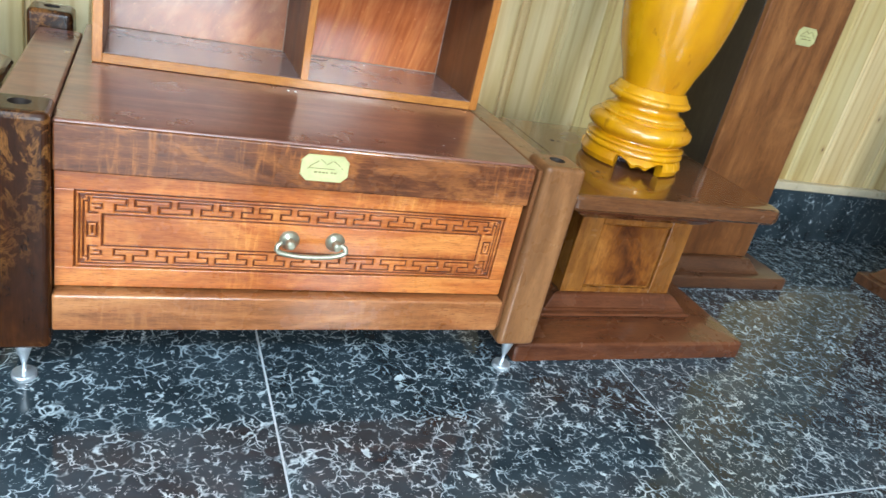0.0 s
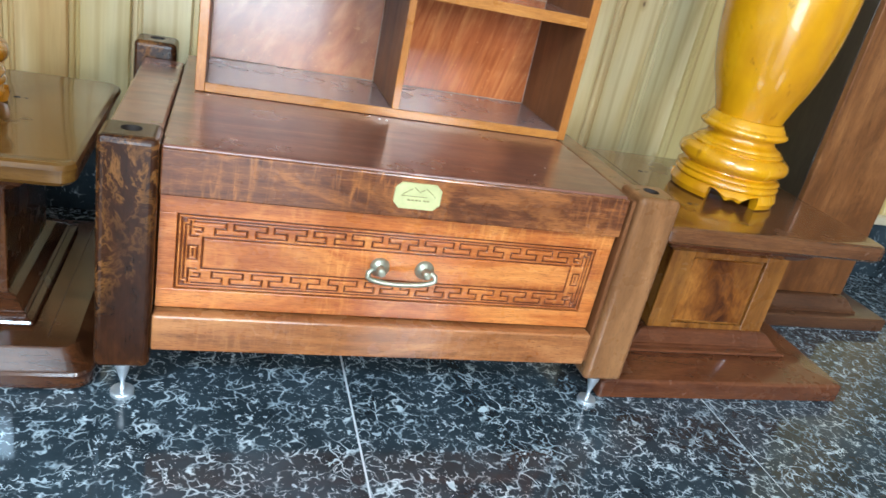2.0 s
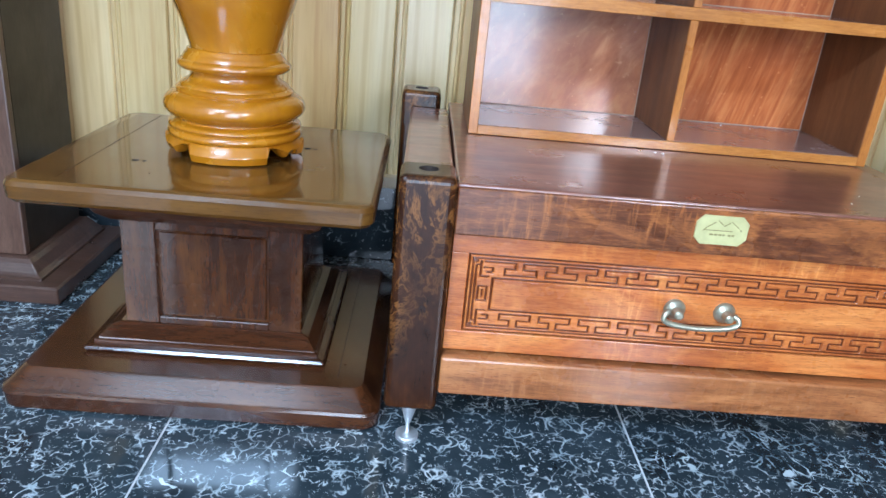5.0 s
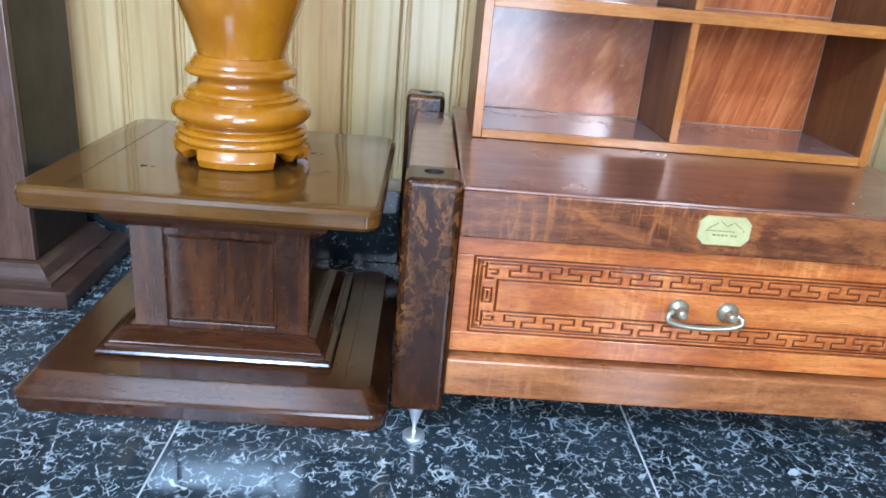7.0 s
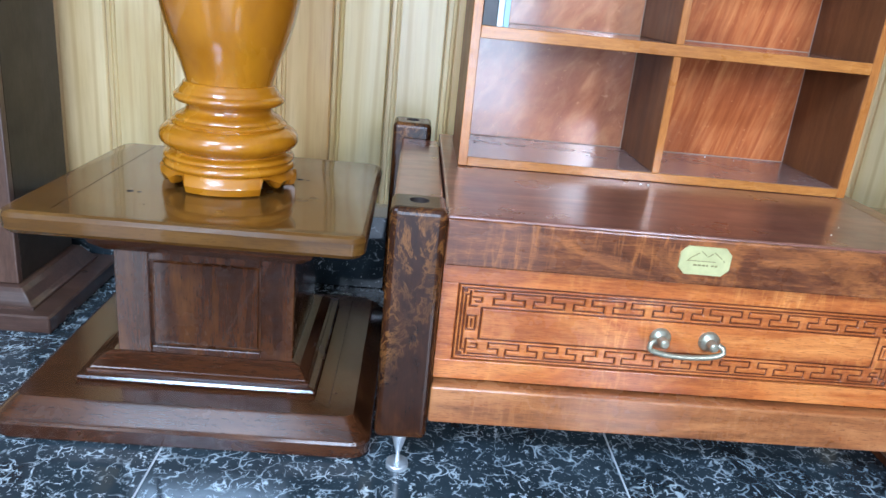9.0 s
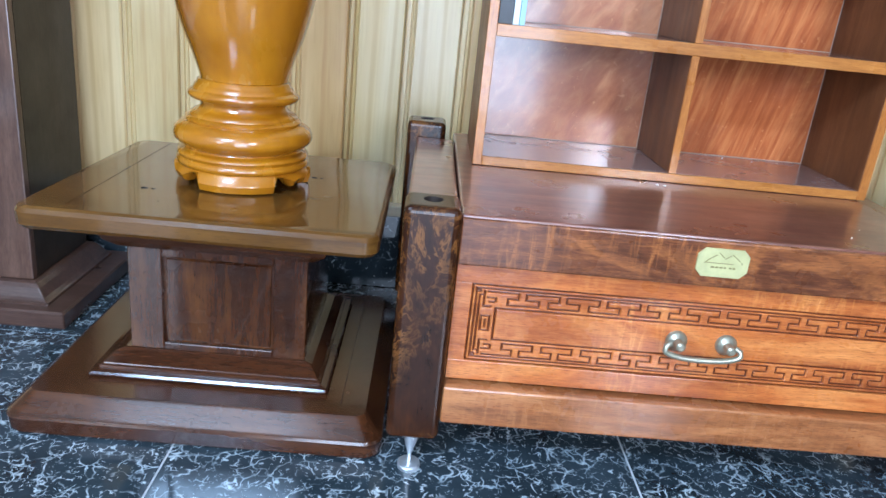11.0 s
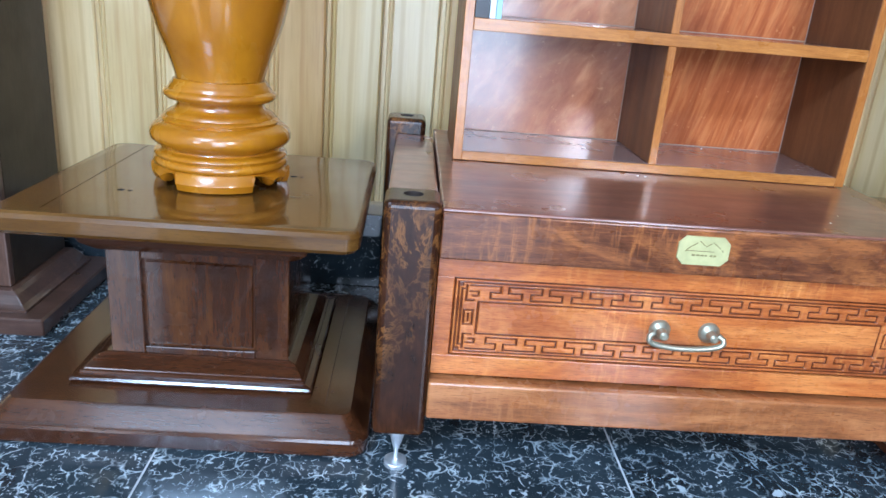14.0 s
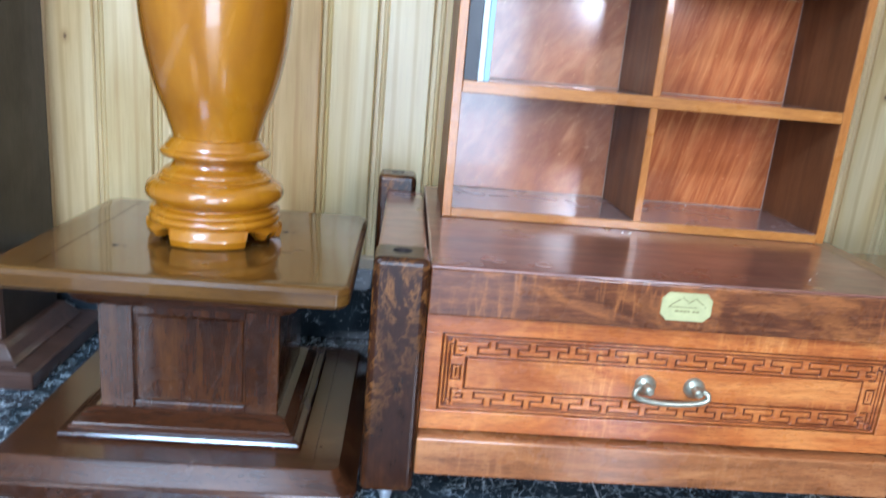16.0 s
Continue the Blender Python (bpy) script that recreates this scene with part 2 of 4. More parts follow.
POST_D = curly("dark_post_wood", (0.010, 0.0028, 0.0010), (0.032, 0.0092, 0.0026), (0.070, 0.021, 0.005), (0.225, 0.086, 0.021))
SHELF_B = slanted("shelf_back_wood", (0.24, 0.068, 0.028), (0.42, 0.148, 0.062), (0.64, 0.29, 0.135), -36, 1.8, 4.0)
SHELF_B2 = slanted("shelf_streaked_back_wood", (0.27, 0.062, 0.020), (0.46, 0.128, 0.038), (0.66, 0.250, 0.088), -13, 1.0, 11.0, 0.45)
PED_RF = wood("pedestal_frame_wood", (0.09, 0.028, 0.006), (0.23, 0.080, 0.014), (0.36, 0.145, 0.030), "z", 0.72, 0.24, 0.9, streak=0.35, blotch=0.9)
PED_RV = flame("pedestal_amber_wood", (0.050, 0.012, 0.004), (0.21, 0.063, 0.010), (0.40, 0.150, 0.028), 0.45, 5.0, 0.6, 0.9, 0.10)


def lacquer(name, lo, mid, hi, spot):
    m = Mat(name)
    v = m.coords((1, 1, 0.35), 2.0)
    a = m.noise(v, 9, 4, 0.55, 0.4)
    col = m.ramp(a, (0.28, lo), (0.55, mid), (0.8, hi))
    spots = m.noise(m.coords((1, 1, 0.5), 2.0), 36, 3, 0.5, 0.2)
    col = m.mix(m.rng(spots, spot, spot + 0.08, 0, 0.6), col, (0.16, 0.045, 0.006))
    m.bump(a, 0.08, 0.002)
    return m.put(col, m.rng(a, 0.3, 0.7, 0.20, 0.30), Coat_Weight=0.7, Coat_Roughness=0.05)


def pine():
    m = Mat("pine_board")
    v = m.coords((9, 9, 0.50), 4.0)
    slow = m.noise(m.coords((4.5, 4.5, 0.45), 4.0), 1.6, 3, 0.5, 1.6)
    fib = m.noise(v, 15, 5, 0.6, 0.3)
    c1 = m.ramp(slow, (0.30, (0.50, 0.330, 0.135)), (0.48, (0.68, 0.515, 0.270)), (0.70, (0.77, 0.640, 0.400)))
    c2 = m.ramp(fib, (0.33, (0.42, 0.220, 0.070)), (0.54, (0.76, 0.580, 0.300)))
    col = m.mix(0.15, c1, c2)
    vk = m.coords((7.0, 0.0, 4.2), 4.0)
    sep = m.node("ShaderNodeSeparateXYZ")
    m.link(vk, sep.inputs[0])
    flat = m.node("ShaderNodeCombineXYZ")
    m.link(sep.outputs[0], flat.inputs[0])
    m.link(sep.outputs[2], flat.inputs[1])
    vor = m.node("ShaderNodeTexVoronoi", Scale=1.0)
    vor.voronoi_dimensions = "2D"
    m.link(flat.outputs[0], vor.inputs["Vector"])
    pick = m.node("ShaderNodeSeparateColor")
    m.link(vor.outputs["Color"], pick.inputs[0])
    some = m.rng(pick.outputs[0], 0.66, 0.68, 0.0, 1.0)
    # growth rings: broad cathedral lines that bend round the knots
    ring = m.node("ShaderNodeTexWave", Scale=0.8, Distortion=6.5, Detail=2.0, Detail_Scale=0.5)
    ring.bands_direction = "X"
    m.link(v, ring.inputs["Vector"])
    col = m.mix(m.rng(ring.outputs["Fac"], 0.78, 1.0, 0.0, 0.34), col, (0.44, 0.235, 0.075))
    info = m.node("ShaderNodeObjectInfo")
    tint = m.ramp(info.outputs["Random"], (0.0, (0.86, 0.86, 0.70)), (0.25, (1.0, 0.98, 0.92)), (0.5, (1.0, 0.92, 0.80)), (0.75, (1.0, 1.0, 0.96)), (1.0, (0.88, 0.85, 0.68)))
    col = m.mix(1.0, col, tint, "MULTIPLY")
    for lo, hi, amount, tone in ((0.03, 0.10, 0.50, (0.40, 0.185, 0.06)), (0.015, 0.036, 0.85, (0.13, 0.055, 0.022))):
        mu = m.node("ShaderNodeMath")
        mu.operation = "MULTIPLY"
        m.link(m.rng(vor.outputs["Distance"], lo, hi, amount, 0.0), mu.inputs[0])
        m.link(some, mu.inputs[1])
        col = m.mix(mu.outputs[0], col, tone)
    m.bump(fib, 0.12, 0.001)
    return m.put(col, m.rng(slow, 0.3, 0.7, 0.30, 0.42), Coat_Weight=0.25, Coat_Roughness=0.2)


def marble(name, spread, amount=0.0):
    """Black stone with broken white veins and small flecks."""
    m = Mat(name)
    v = m.coords((1, 1, 1), spread)
    warp = m.node("ShaderNodeTexNoise", Scale=14.0, Detail=3.0, Roughness=0.6)
    m.link(v, warp.inputs["Vector"])
    sub = m.node("ShaderNodeVectorMath")
    sub.operation = "SUBTRACT"
    sub.inputs[1].default_value = (0.5, 0.5, 0.5)
    m.link(warp.outputs["Color"], sub.inputs[0])
    sc = m.node("ShaderNodeVectorMath")
    sc.operation = "SCALE"
    sc.inputs["Scale"].default_value = 0.060
    m.link(sub.outputs[0], sc.inputs[0])
    ad = m.node("ShaderNodeVectorMath")
    m.link(v, ad.inputs[0])
    m.link(sc.outputs[0], ad.inputs[1])

    def veins(scale, width, lo, hi, mscale):
        vo = m.node("ShaderNodeTexVoronoi", Scale=scale)
        vo.feature = "DISTANCE_TO_EDGE"
        m.link(ad.outputs[0], vo.inputs["Vector"])
        line = m.rng(vo.outputs["Distance"], 0.0, width, 1.0, 0.0)
        mask = m.rng(m.noise(v, mscale, 3, 0.6), lo, hi, 0.0, 1.0)
        mu = m.node("ShaderNodeMath")
        mu.operation = "MULTIPLY"
        m.link(line, mu.inputs[0])
        m.link(mask, mu.inputs[1])
        return mu.outputs[0]

    big = veins(29.0, 0.055, 0.46 + amount, 0.60 + amount, 22.0)
    small = veins(64.0, 0.095, 0.525 + amount, 0.60 + amount, 42.0)
    mx = m.node("ShaderNodeMath")
    mx.operation = "MAXIMUM"
    m.link(big, mx.inputs[0])
    m.link(small, mx.inputs[1])
    fleck = m.rng(m.noise(v, 95.0, 4, 0.68, 1.2), 0.63 + amount * 0.3, 0.665 + amount * 0.3, 0.0, 0.85)
    chunk = m.rng(m.noise(v, 40.0, 2, 0.5, 0.6), 0.69 + amount * 0.3, 0.71 + amount * 0.3, 0.0, 0.85)
    mx3 = m.node("ShaderNodeMath")
    mx3.operation = "MAXIMUM"
    m.link(fleck, mx3.inputs[0])
    m.link(chunk, mx3.inputs[1])
    mx2 = m.node("ShaderNodeMath")
    mx2.operation = "MAXIMUM"
    m.link(mx.outputs[0], mx2.inputs[0])
    m.link(mx3.outputs[0], mx2.inputs[1])
    tone = m.ramp(m.noise(v, 16.0, 3, 0.6), (0.35, (0.32, 0.39, 0.43)), (0.65, (0.66, 0.73, 0.76)))
    cloud = m.noise(v, 7.0, 5, 0.6)
    base = m.ramp(cloud, (0.3, (0.009, 0.014, 0.018)), (0.7, (0.038, 0.054, 0.065)))
    col = m.mix(mx2.outputs[0], base, tone)
    return m.put(col, m.rng(cloud, 0.3, 0.7, 0.05, 0.10), Specular_IOR_Level=0.5, Sheen_Weight=0.02, Sheen_Roughness=0.6, Sheen_Tint=(0.72, 0.86, 1.0))


def plain(name, colour, rough, metal=0.0, grain=40.0, depth=0.08):
    m = Mat(name)
    n = m.noise(m.coords((1, 1, 1)), grain, 4, 0.6)
    d = tuple(c * 0.82 for c in colour)
    m.bump(n, depth, 0.0008)
    return m.put(m.ramp(n, (0.3, d), (0.7, colour)), m.rng(n, 0.3, 0.7, max(0.03, rough - 0.05), rough + 0.06), Metallic=metal)


VASE = lacquer("amber_lacquer", (0.27, 0.083, 0.002), (0.40, 0.145, 0.003), (0.50, 0.200, 0.005), 0.69)
VASE_Y = lacquer("yellow_lacquer", (0.44, 0.165, 0.002), (0.61, 0.270, 0.003), (0.72, 0.365, 0.006), 0.67)
PINE = pine()
TILE = marble("black_marble", 9.0)
SKIRT = marble("black_skirting_marble", 9.0, 0.09)
GROUT = plain("grey_grout", (0.62, 0.64, 0.65), 0.8)
TRIM = plain("pale_trim_wood", (0.64, 0.53, 0.36), 0.3, 0, 25)
PALE_LINE = plain("pale_line", (0.42, 0.27, 0.20), 0.6, 0, 160)
STEEL = plain("bright_steel", (0.84, 0.87, 0.90), 0.36, 0.8, 60, 0.02)
BRASS = plain("aged_nickel_brass", (0.44, 0.415, 0.31), 0.34, 0.75, 90, 0.10)
GOLD = plain("pale_gold_plate", (0.64, 0.59, 0.28), 0.34, 0.35, 60, 0.02)
INK = plain("dark_print", (0.28, 0.23, 0.08), 0.5)
HOLE = plain("hole_dark", (0.02, 0.011, 0.007), 0.6)
PLASTER = plain("taupe_plaster", (0.26, 0.235, 0.205), 0.7, 0, 12)
CEILING_M = plain("ceiling_paint", (0.66, 0.66, 0.65), 0.8, 0, 10)
ALU = plain("white_door_frame", (0.70, 0.71, 0.72), 0.4)
PAPER = plain("white_paper", (0.72, 0.76, 0.76), 0.5)
BLUE_P = plain("pale_blue_cover", (0.30, 0.50, 0.56), 0.35)
BLACK_P = plain("black_cover", (0.012, 0.012, 0.014), 0.35)
GLASS = Mat("clear_glass").put((1.0, 1.0, 1.0), 0.0, Transmission_Weight=1.0, IOR=1.45)


# ---------------------------------------------------------------- building helpers
def thing(name, loc, label, category, group="", kind=""):
    ob = new(name)
    ob.location = loc
    ob.empty_display_size = 0.05
    tagged(ob, label, category, group, kind)
    ob["ox"], ob["oy"], ob["oz"] = loc
    return ob


def origin_of(ob):
    while ob.parent:
        ob = ob.parent
    return Vector((ob["ox"], ob["oy"], ob["oz"])) if "ox" in ob else Vector((0, 0, 0))


def part(name, bm, mat, parent=None, label="", smooth=0):
    """Links a bmesh, built in world metres, as one mesh object under a thing or a part. smooth: degrees past which edges stay sharp."""
    if parent:
        bmesh.ops.translate(bm, verts=bm.verts, vec=-origin_of(parent))
    bmesh.ops.recalc_face_normals(bm, faces=bm.faces)
    me = bpy.data.meshes.new(name)
    if smooth:
        for f in bm.faces:
            f.smooth = True
    bm.to_mesh(me)
    bm.free()
    if smooth:
        me.set_sharp_from_angle(angle=radians(smooth))
    me.materials.append(mat)
    ob = new(name, me)
    ob.parent = parent
    if label:
        ob["label"] = label
    return ob


def box(x0, x1, y0, y1, z0, z1, r=0.0, seg=2, bm=None):
    own = bmesh.new()
    bmesh.ops.create_cube(own, size=1)
    for v in own.verts:
        v.co = Vector(((x0 + x1) / 2 + v.co.x * (x1 - x0), (y0 + y1) / 2 + v.co.y * (y1 - y0), (z0 + z1) / 2 + v.co.z * (z1 - z0)))
    if r:
        bmesh.ops.bevel(own, geom=list(own.edges), offset=r, segments=seg, profile=0.5, affect="EDGES")
    if bm is None:
        return own
    merge(bm, own)
    return bm


def merge(bm, own):
    me = bpy.data.meshes.new("scratch")
    own.to_mesh(me)
    own.free()
    bm.from_mesh(me)
    bpy.data.meshes.remove(me)


def ring_points(cx, cy, hx, hy, r, n=5):
    pts = []
    for sx, sy, a0 in ((1, 1, 0), (-1, 1, 90), (-1, -1, 180), (1, -1, 270)):
        for i in range(n + 1):
            a = radians(a0 + 90 * i / n)
            pts.append((cx + sx * (hx - r) + r * math.cos(a), cy + sy * (hy - r) + r * math.sin(a)))
    return pts


def loft(cx, cy, levels, n=5):
    """A closed solid of rounded rectangles stacked up: levels of (half x, half y, corner radius, z)."""
    bm = bmesh.new()
    rings = [[bm.verts.new((x, y, z)) for x, y in ring_points(cx, cy, hx, hy, r, n)] for hx, hy, r, z in levels]
    for a, b in zip(rings, rings[1:]):
        for i in range(len(a)):
            j = (i + 1) % len(a)
            bm.faces.new((a[i], a[j], b[j], b[i]))
    bm.faces.new(list(reversed(rings[0])))
    bm.faces.new(rings[-1])
    return bm


def lathe(cx, cy, profile, n=64, bm=None, caps=True):
    """Turned solid about an upright axis: profile of (radius, z) from below to above."""
    bm = bm or bmesh.new()
    rings = [[bm.verts.new((cx + r * math.cos(2 * math.pi * i / n), cy + r * math.sin(2 * math.pi * i / n), z)) for i in range(n)] for r, z in profile]
    for a, b in zip(rings, rings[1:]):
        for i in range(n):
            j = (i + 1) % n
            bm.faces.new((a[i], a[j], b[j], b[i]))
    if caps:
        bm.faces.new(list(reversed(rings[0])))
        bm.faces.new(rings[-1])
    return bm


def spline(points, n=6):
    """Catmull-Rom through 2D points."""
    out = []
    p = [points[0], *points, points[-1]]
    for i in range(1, len(p) - 2):
        for k in range(n):
            t = k / n
            out.append(tuple(0.5 * (2 * p[i][d] + (p[i + 1][d] - p[i - 1][d]) * t + (2 * p[i - 1][d] - 5 * p[i][d] + 4 * p[i + 1][d] - p[i + 2][d]) * t * t
                                    + (3 * p[i][d] - p[i - 1][d] - 3 * p[i + 1][d] + p[i + 2][d]) * t ** 3) for d in range(2)))
    out.append(points[-1])
    return out


def tube(points, radius, n=10):
    bm = bmesh.new()
    pts = [Vector(p) for p in points]
    rings = []
    for i, p in enumerate(pts):
        d = (pts[min(i + 1, len(pts) - 1)] - pts[max(i - 1, 0)]).normalized()
        u = d.cross(Vector((0, 1, 0.01))).normalized()
        w = d.cross(u)
        rad = radius[i] if isinstance(radius, list) else radius
        rings.append([bm.verts.new(p + rad * (math.cos(2 * math.pi * k / n) * u + math.sin(2 * math.pi * k / n) * w)) for k in range(n)])
    for a, b in zip(rings, rings[1:]):
        for i in range(n):
            j = (i + 1) % n
            bm.faces.new((a[i], a[j], b[j], b[i]))
    bm.faces.new(rings[0])
    bm.faces.new(list(reversed(rings[-1])))
    return bm


def drill(ob, places, radius, depth):
    """Round blind holes bored down into a flat board: a rim ring of dark wall set into the wood."""
    cutter = bmesh.new()
    for x, y, z in places:
        lathe(x, y, [(radius, z - depth), (radius, z + 0.01)], 24, cutter)
    bmesh.ops.translate(cutter, verts=cutter.verts, vec=-origin_of(ob))
    bmesh.ops.recalc_face_normals(cutter, faces=cutter.faces)
    me = bpy.data.meshes.new("cutter")
    cutter.to_mesh(me)
    cutter.free()
    me.materials.append(HOLE)
    tool = bpy.data.objects.new("cutter", me)
    scene.collection.objects.link(tool)
    ob.data.materials.append(HOLE)
    for p in tool.data.polygons:
        p.material_index = 0
    mod = ob.modifiers.new("holes", "BOOLEAN")
    mod.object, mod.operation, mod.solver = tool, "DIFFERENCE", "EXACT"
    mod.material_mode = "TRANSFER"
    tool.matrix_world = Matrix.Translation(origin_of(ob))
    bpy.context.view_layer.update()
    done = bpy.data.meshes.new_from_object(ob.evaluated_get(bpy.context.evaluated_depsgraph_get()))
    ob.modifiers.clear()
    old = ob.data
    ob.data = done
    bpy.data.objects.remove(tool)
    bpy.data.meshes.remove(old)


# ---------------------------------------------------------------- the room
floor = part("floor", box(ROOM_X0 - 0.2, ROOM_X1 + 0.2, ROOM_Y0 - 0.2, WALL_Y + 0.1, -0.12, -0.0025), GROUT)
tagged(floor, "black marble tiled floor with white veins and pale grout", "floor", kind="structure")
ceiling = part("ceiling", box(ROOM_X0 - 0.2, ROOM_X1 + 0.2, ROOM_Y0 - 0.2, WALL_Y + 0.1, CEIL, CEIL + 0.12), CEILING_M)
tagged(ceiling, "plain white painted ceiling", "ceiling", kind="structure")
wall_north = part("wall_north", box(ROOM_X0 - 0.2, ROOM_X1 + 0.2, WALL_Y, WALL_Y + 0.1, 0, CEIL - 0.002), PLASTER)
tagged(wall_north, "wall clad in upright varnished pine boards", "wall", kind="structure")
wall_west = part("wall_west", box(ROOM_X0 - 0.2, ROOM_X0, ROOM_Y0, WALL_Y - 0.002, 0, CEIL - 0.002), PLASTER)
tagged(wall_west, "plain pale plaster side wall", "wall", kind="structure")
wall_east = part("wall_east", box(ROOM_X1, ROOM_X1 + 0.2, ROOM_Y0, WALL_Y - 0.002, 0, CEIL - 0.002), PLASTER)
tagged(wall_east, "plain pale plaster side wall", "wall", kind="structure")

_s = bmesh.new()
_xs = [ROOM_X0 - 0.2, LEFT[0], LEFT[1], DOOR[0], DOOR[1], SIDE[0], SIDE[1], ROOM_X1 + 0.2]
for i, (a, b) in enumerate(zip(_xs, _xs[1:])):
    spans = {1: [(0, LEFT[2]), (LEFT[3], CEIL - 0.002)], 3: [(0, DOOR[2]), (DOOR[3], CEIL - 0.002)], 5: [(0, SIDE[2]), (SIDE[3], CEIL - 0.002)]}.get(i, [(0, CEIL - 0.002)])
    for z0, z1 in spans:
        box(a, b, ROOM_Y0 - 0.2, ROOM_Y0 - 0.002, z0, z1, bm=_s)
wall_south = part("wall_south", _s, PLASTER)
tagged(wall_south, "shop front wall with a glazed door and a window", "wall", kind="structure")


def glazing(name, o, bars, label):
    x0, x1, z0, z1 = o
    ob = thing(name, ((x0 + x1) / 2, ROOM_Y0 - 0.1, z0), label, "window", kind="structure")
    y0, y1 = ROOM_Y0 - 0.14, ROOM_Y0 - 0.08
    fr = bmesh.new()
    for a in (x0, x1 - 0.05):
        box(a, a + 0.05, y0, y1, z0, z1, 0.004, 1, fr)
    for a in (z0, z1 - 0.05):
        box(x0 + 0.05, x1 - 0.05, y0, y1, a, a + 0.05, 0.004, 1, fr)
    for k in range(1, bars):
        xm = x0 + (x1 - x0) * k / bars
        box(xm - 0.03, xm + 0.03, y0, y1, z0 + 0.05, z1 - 0.05, 0.004, 1, fr)
    part("window_frame", fr, ALU, ob)
    pane = part("pane", box(x0 + 0.05, x1 - 0.05, ROOM_Y0 - 0.112, ROOM_Y0 - 0.106, z0 + 0.05, z1 - 0.05), GLASS, ob)
    pane.visible_shadow = False
    return ob


glazing("door_1", DOOR, 1, "wide glazed shop door in a pale metal frame")
glazing("window_1", SIDE, 1, "unseen plain glazed window in a pale metal frame")
glazing("window_2", LEFT, 1, "unseen plain glazed window in a pale metal frame")
ground = part("ground", box(-40, 40, -60, ROOM_Y0 - 0.21, -0.3, -0.05), plain("pale_paving", (0.35, 0.34, 0.32), 0.8, 0, 3))
tagged(ground, "pale paving outside the shop door", "ground", kind="structure")


ceiling_fill = thing("ceiling_fill", (FILL[0], FILL[1], CEIL), "unseen square white panel added under the ceiling as fill light", "lamp")
_l = bmesh.new()
for a, b, c, d in ((-0.5, 0.5, -0.5, -0.47), (-0.5, 0.5, 0.47, 0.5), (-0.5, -0.48, -0.47, 0.47), (0.48, 0.5, -0.47, 0.47)):
    box(FILL[0] + a * FILL[3], FILL[0] + b * FILL[3], FILL[1] + c * FILL[4], FILL[1] + d * FILL[4], FILL[2] - 0.02, CEIL - 0.001, 0.003, 1, _l)
part("frame", _l, ALU, ceiling_fill)
part("diffuser", box(FILL[0] - 0.47 * FILL[3], FILL[0] + 0.47 * FILL[3], FILL[1] - 0.46 * FILL[4], FILL[1] + 0.46 * FILL[4], FILL[2], FILL[2] + 0.01), ALU, ceiling_fill)


rooflight = thing("rooflight", (ROOF[0], ROOF[1], CEIL), "unseen framed panel added at the ceiling to stand in for bright high sky", "rooflight")
_r = bmesh.new()
for a, b, c, d in ((-0.54, 0.54, -0.58, -0.51), (-0.54, 0.54, 0.51, 0.58), (-0.54, -0.51, -0.51, 0.51), (0.51, 0.54, -0.51, 0.51)):
    box(ROOF[0] + a * ROOF[3], ROOF[0] + b * ROOF[3], ROOF[1] + c * ROOF[4], ROOF[1] + d * ROOF[4], ROOF[2] - 0.025, CEIL - 0.001, 0.003, 1, _r)
part("frame", _r, ALU, rooflight)


# unseen slab added outside so that no sun enters by door or windows
canopy = part("canopy", box(-4.0, 5.0, -7.0, ROOM_Y0 - 0.205, 2.08, 2.14, 0.01, 1), ALU)
tagged(canopy, "unseen flat slab added outside to keep sun off the openings", "canopy", kind="structure")


# ---------------------------------------------------------------- low console with a carved drawer
CX, CY = 0.375, 0.31
console = thing("audio_console", (CX, CY, 0), "low reddish hardwood console with a carved drawer on metal spike feet", "console")
TOP = 0.460
part("top_panel", box(-0.034, 0.764, -0.004, 0.655, 0.381, TOP, 0.004, 3), TOPW, console, "polished dark red-brown top")
part("apron", box(-0.033, 0.765, -0.012, -0.0045, 0.3815, TOP - 0.0035, 0.003, 2), APRON, console, "dark figured front board")
part("carcass", box(-0.030, 0.760, 0.022, 0.650, 0.112, 0.3805), SHELF_S, console)
part("bottom_rail", box(-0.034, 0.768, -0.022, 0.020, 0.108, 0.175, 0.004, 2), RAIL, console, "plain lighter brown bottom rail")

# drawer front: flat border and a sheet with a meander cut into it as rounded grooves
D0, D1, DZ0, DZ1 = -0.032, 0.764, 0.180, 0.379
G0, G1, GZ0, GZ1 = -0.005, 0.735, 0.2145, 0.3495
ZC = (GZ0 + GZ1) / 2
drawer = part("drawer", box(D0, D1, 0.0096, 0.021, DZ0, DZ1, 0.002, 1), DRAWER, console, "orange-brown drawer front with a carved meander border")
_f = bmesh.new()
for a, b, c, d in ((D0, D1, GZ1, DZ1), (D0, D1, DZ0, GZ0), (D0, G0, GZ0, GZ1), (G1, D1, GZ0, GZ1)):
    box(a, b, 0.0, 0.0094, c, d, 0.0012, 2, _f)
part("drawer_border", _f, DRAWER, drawer)


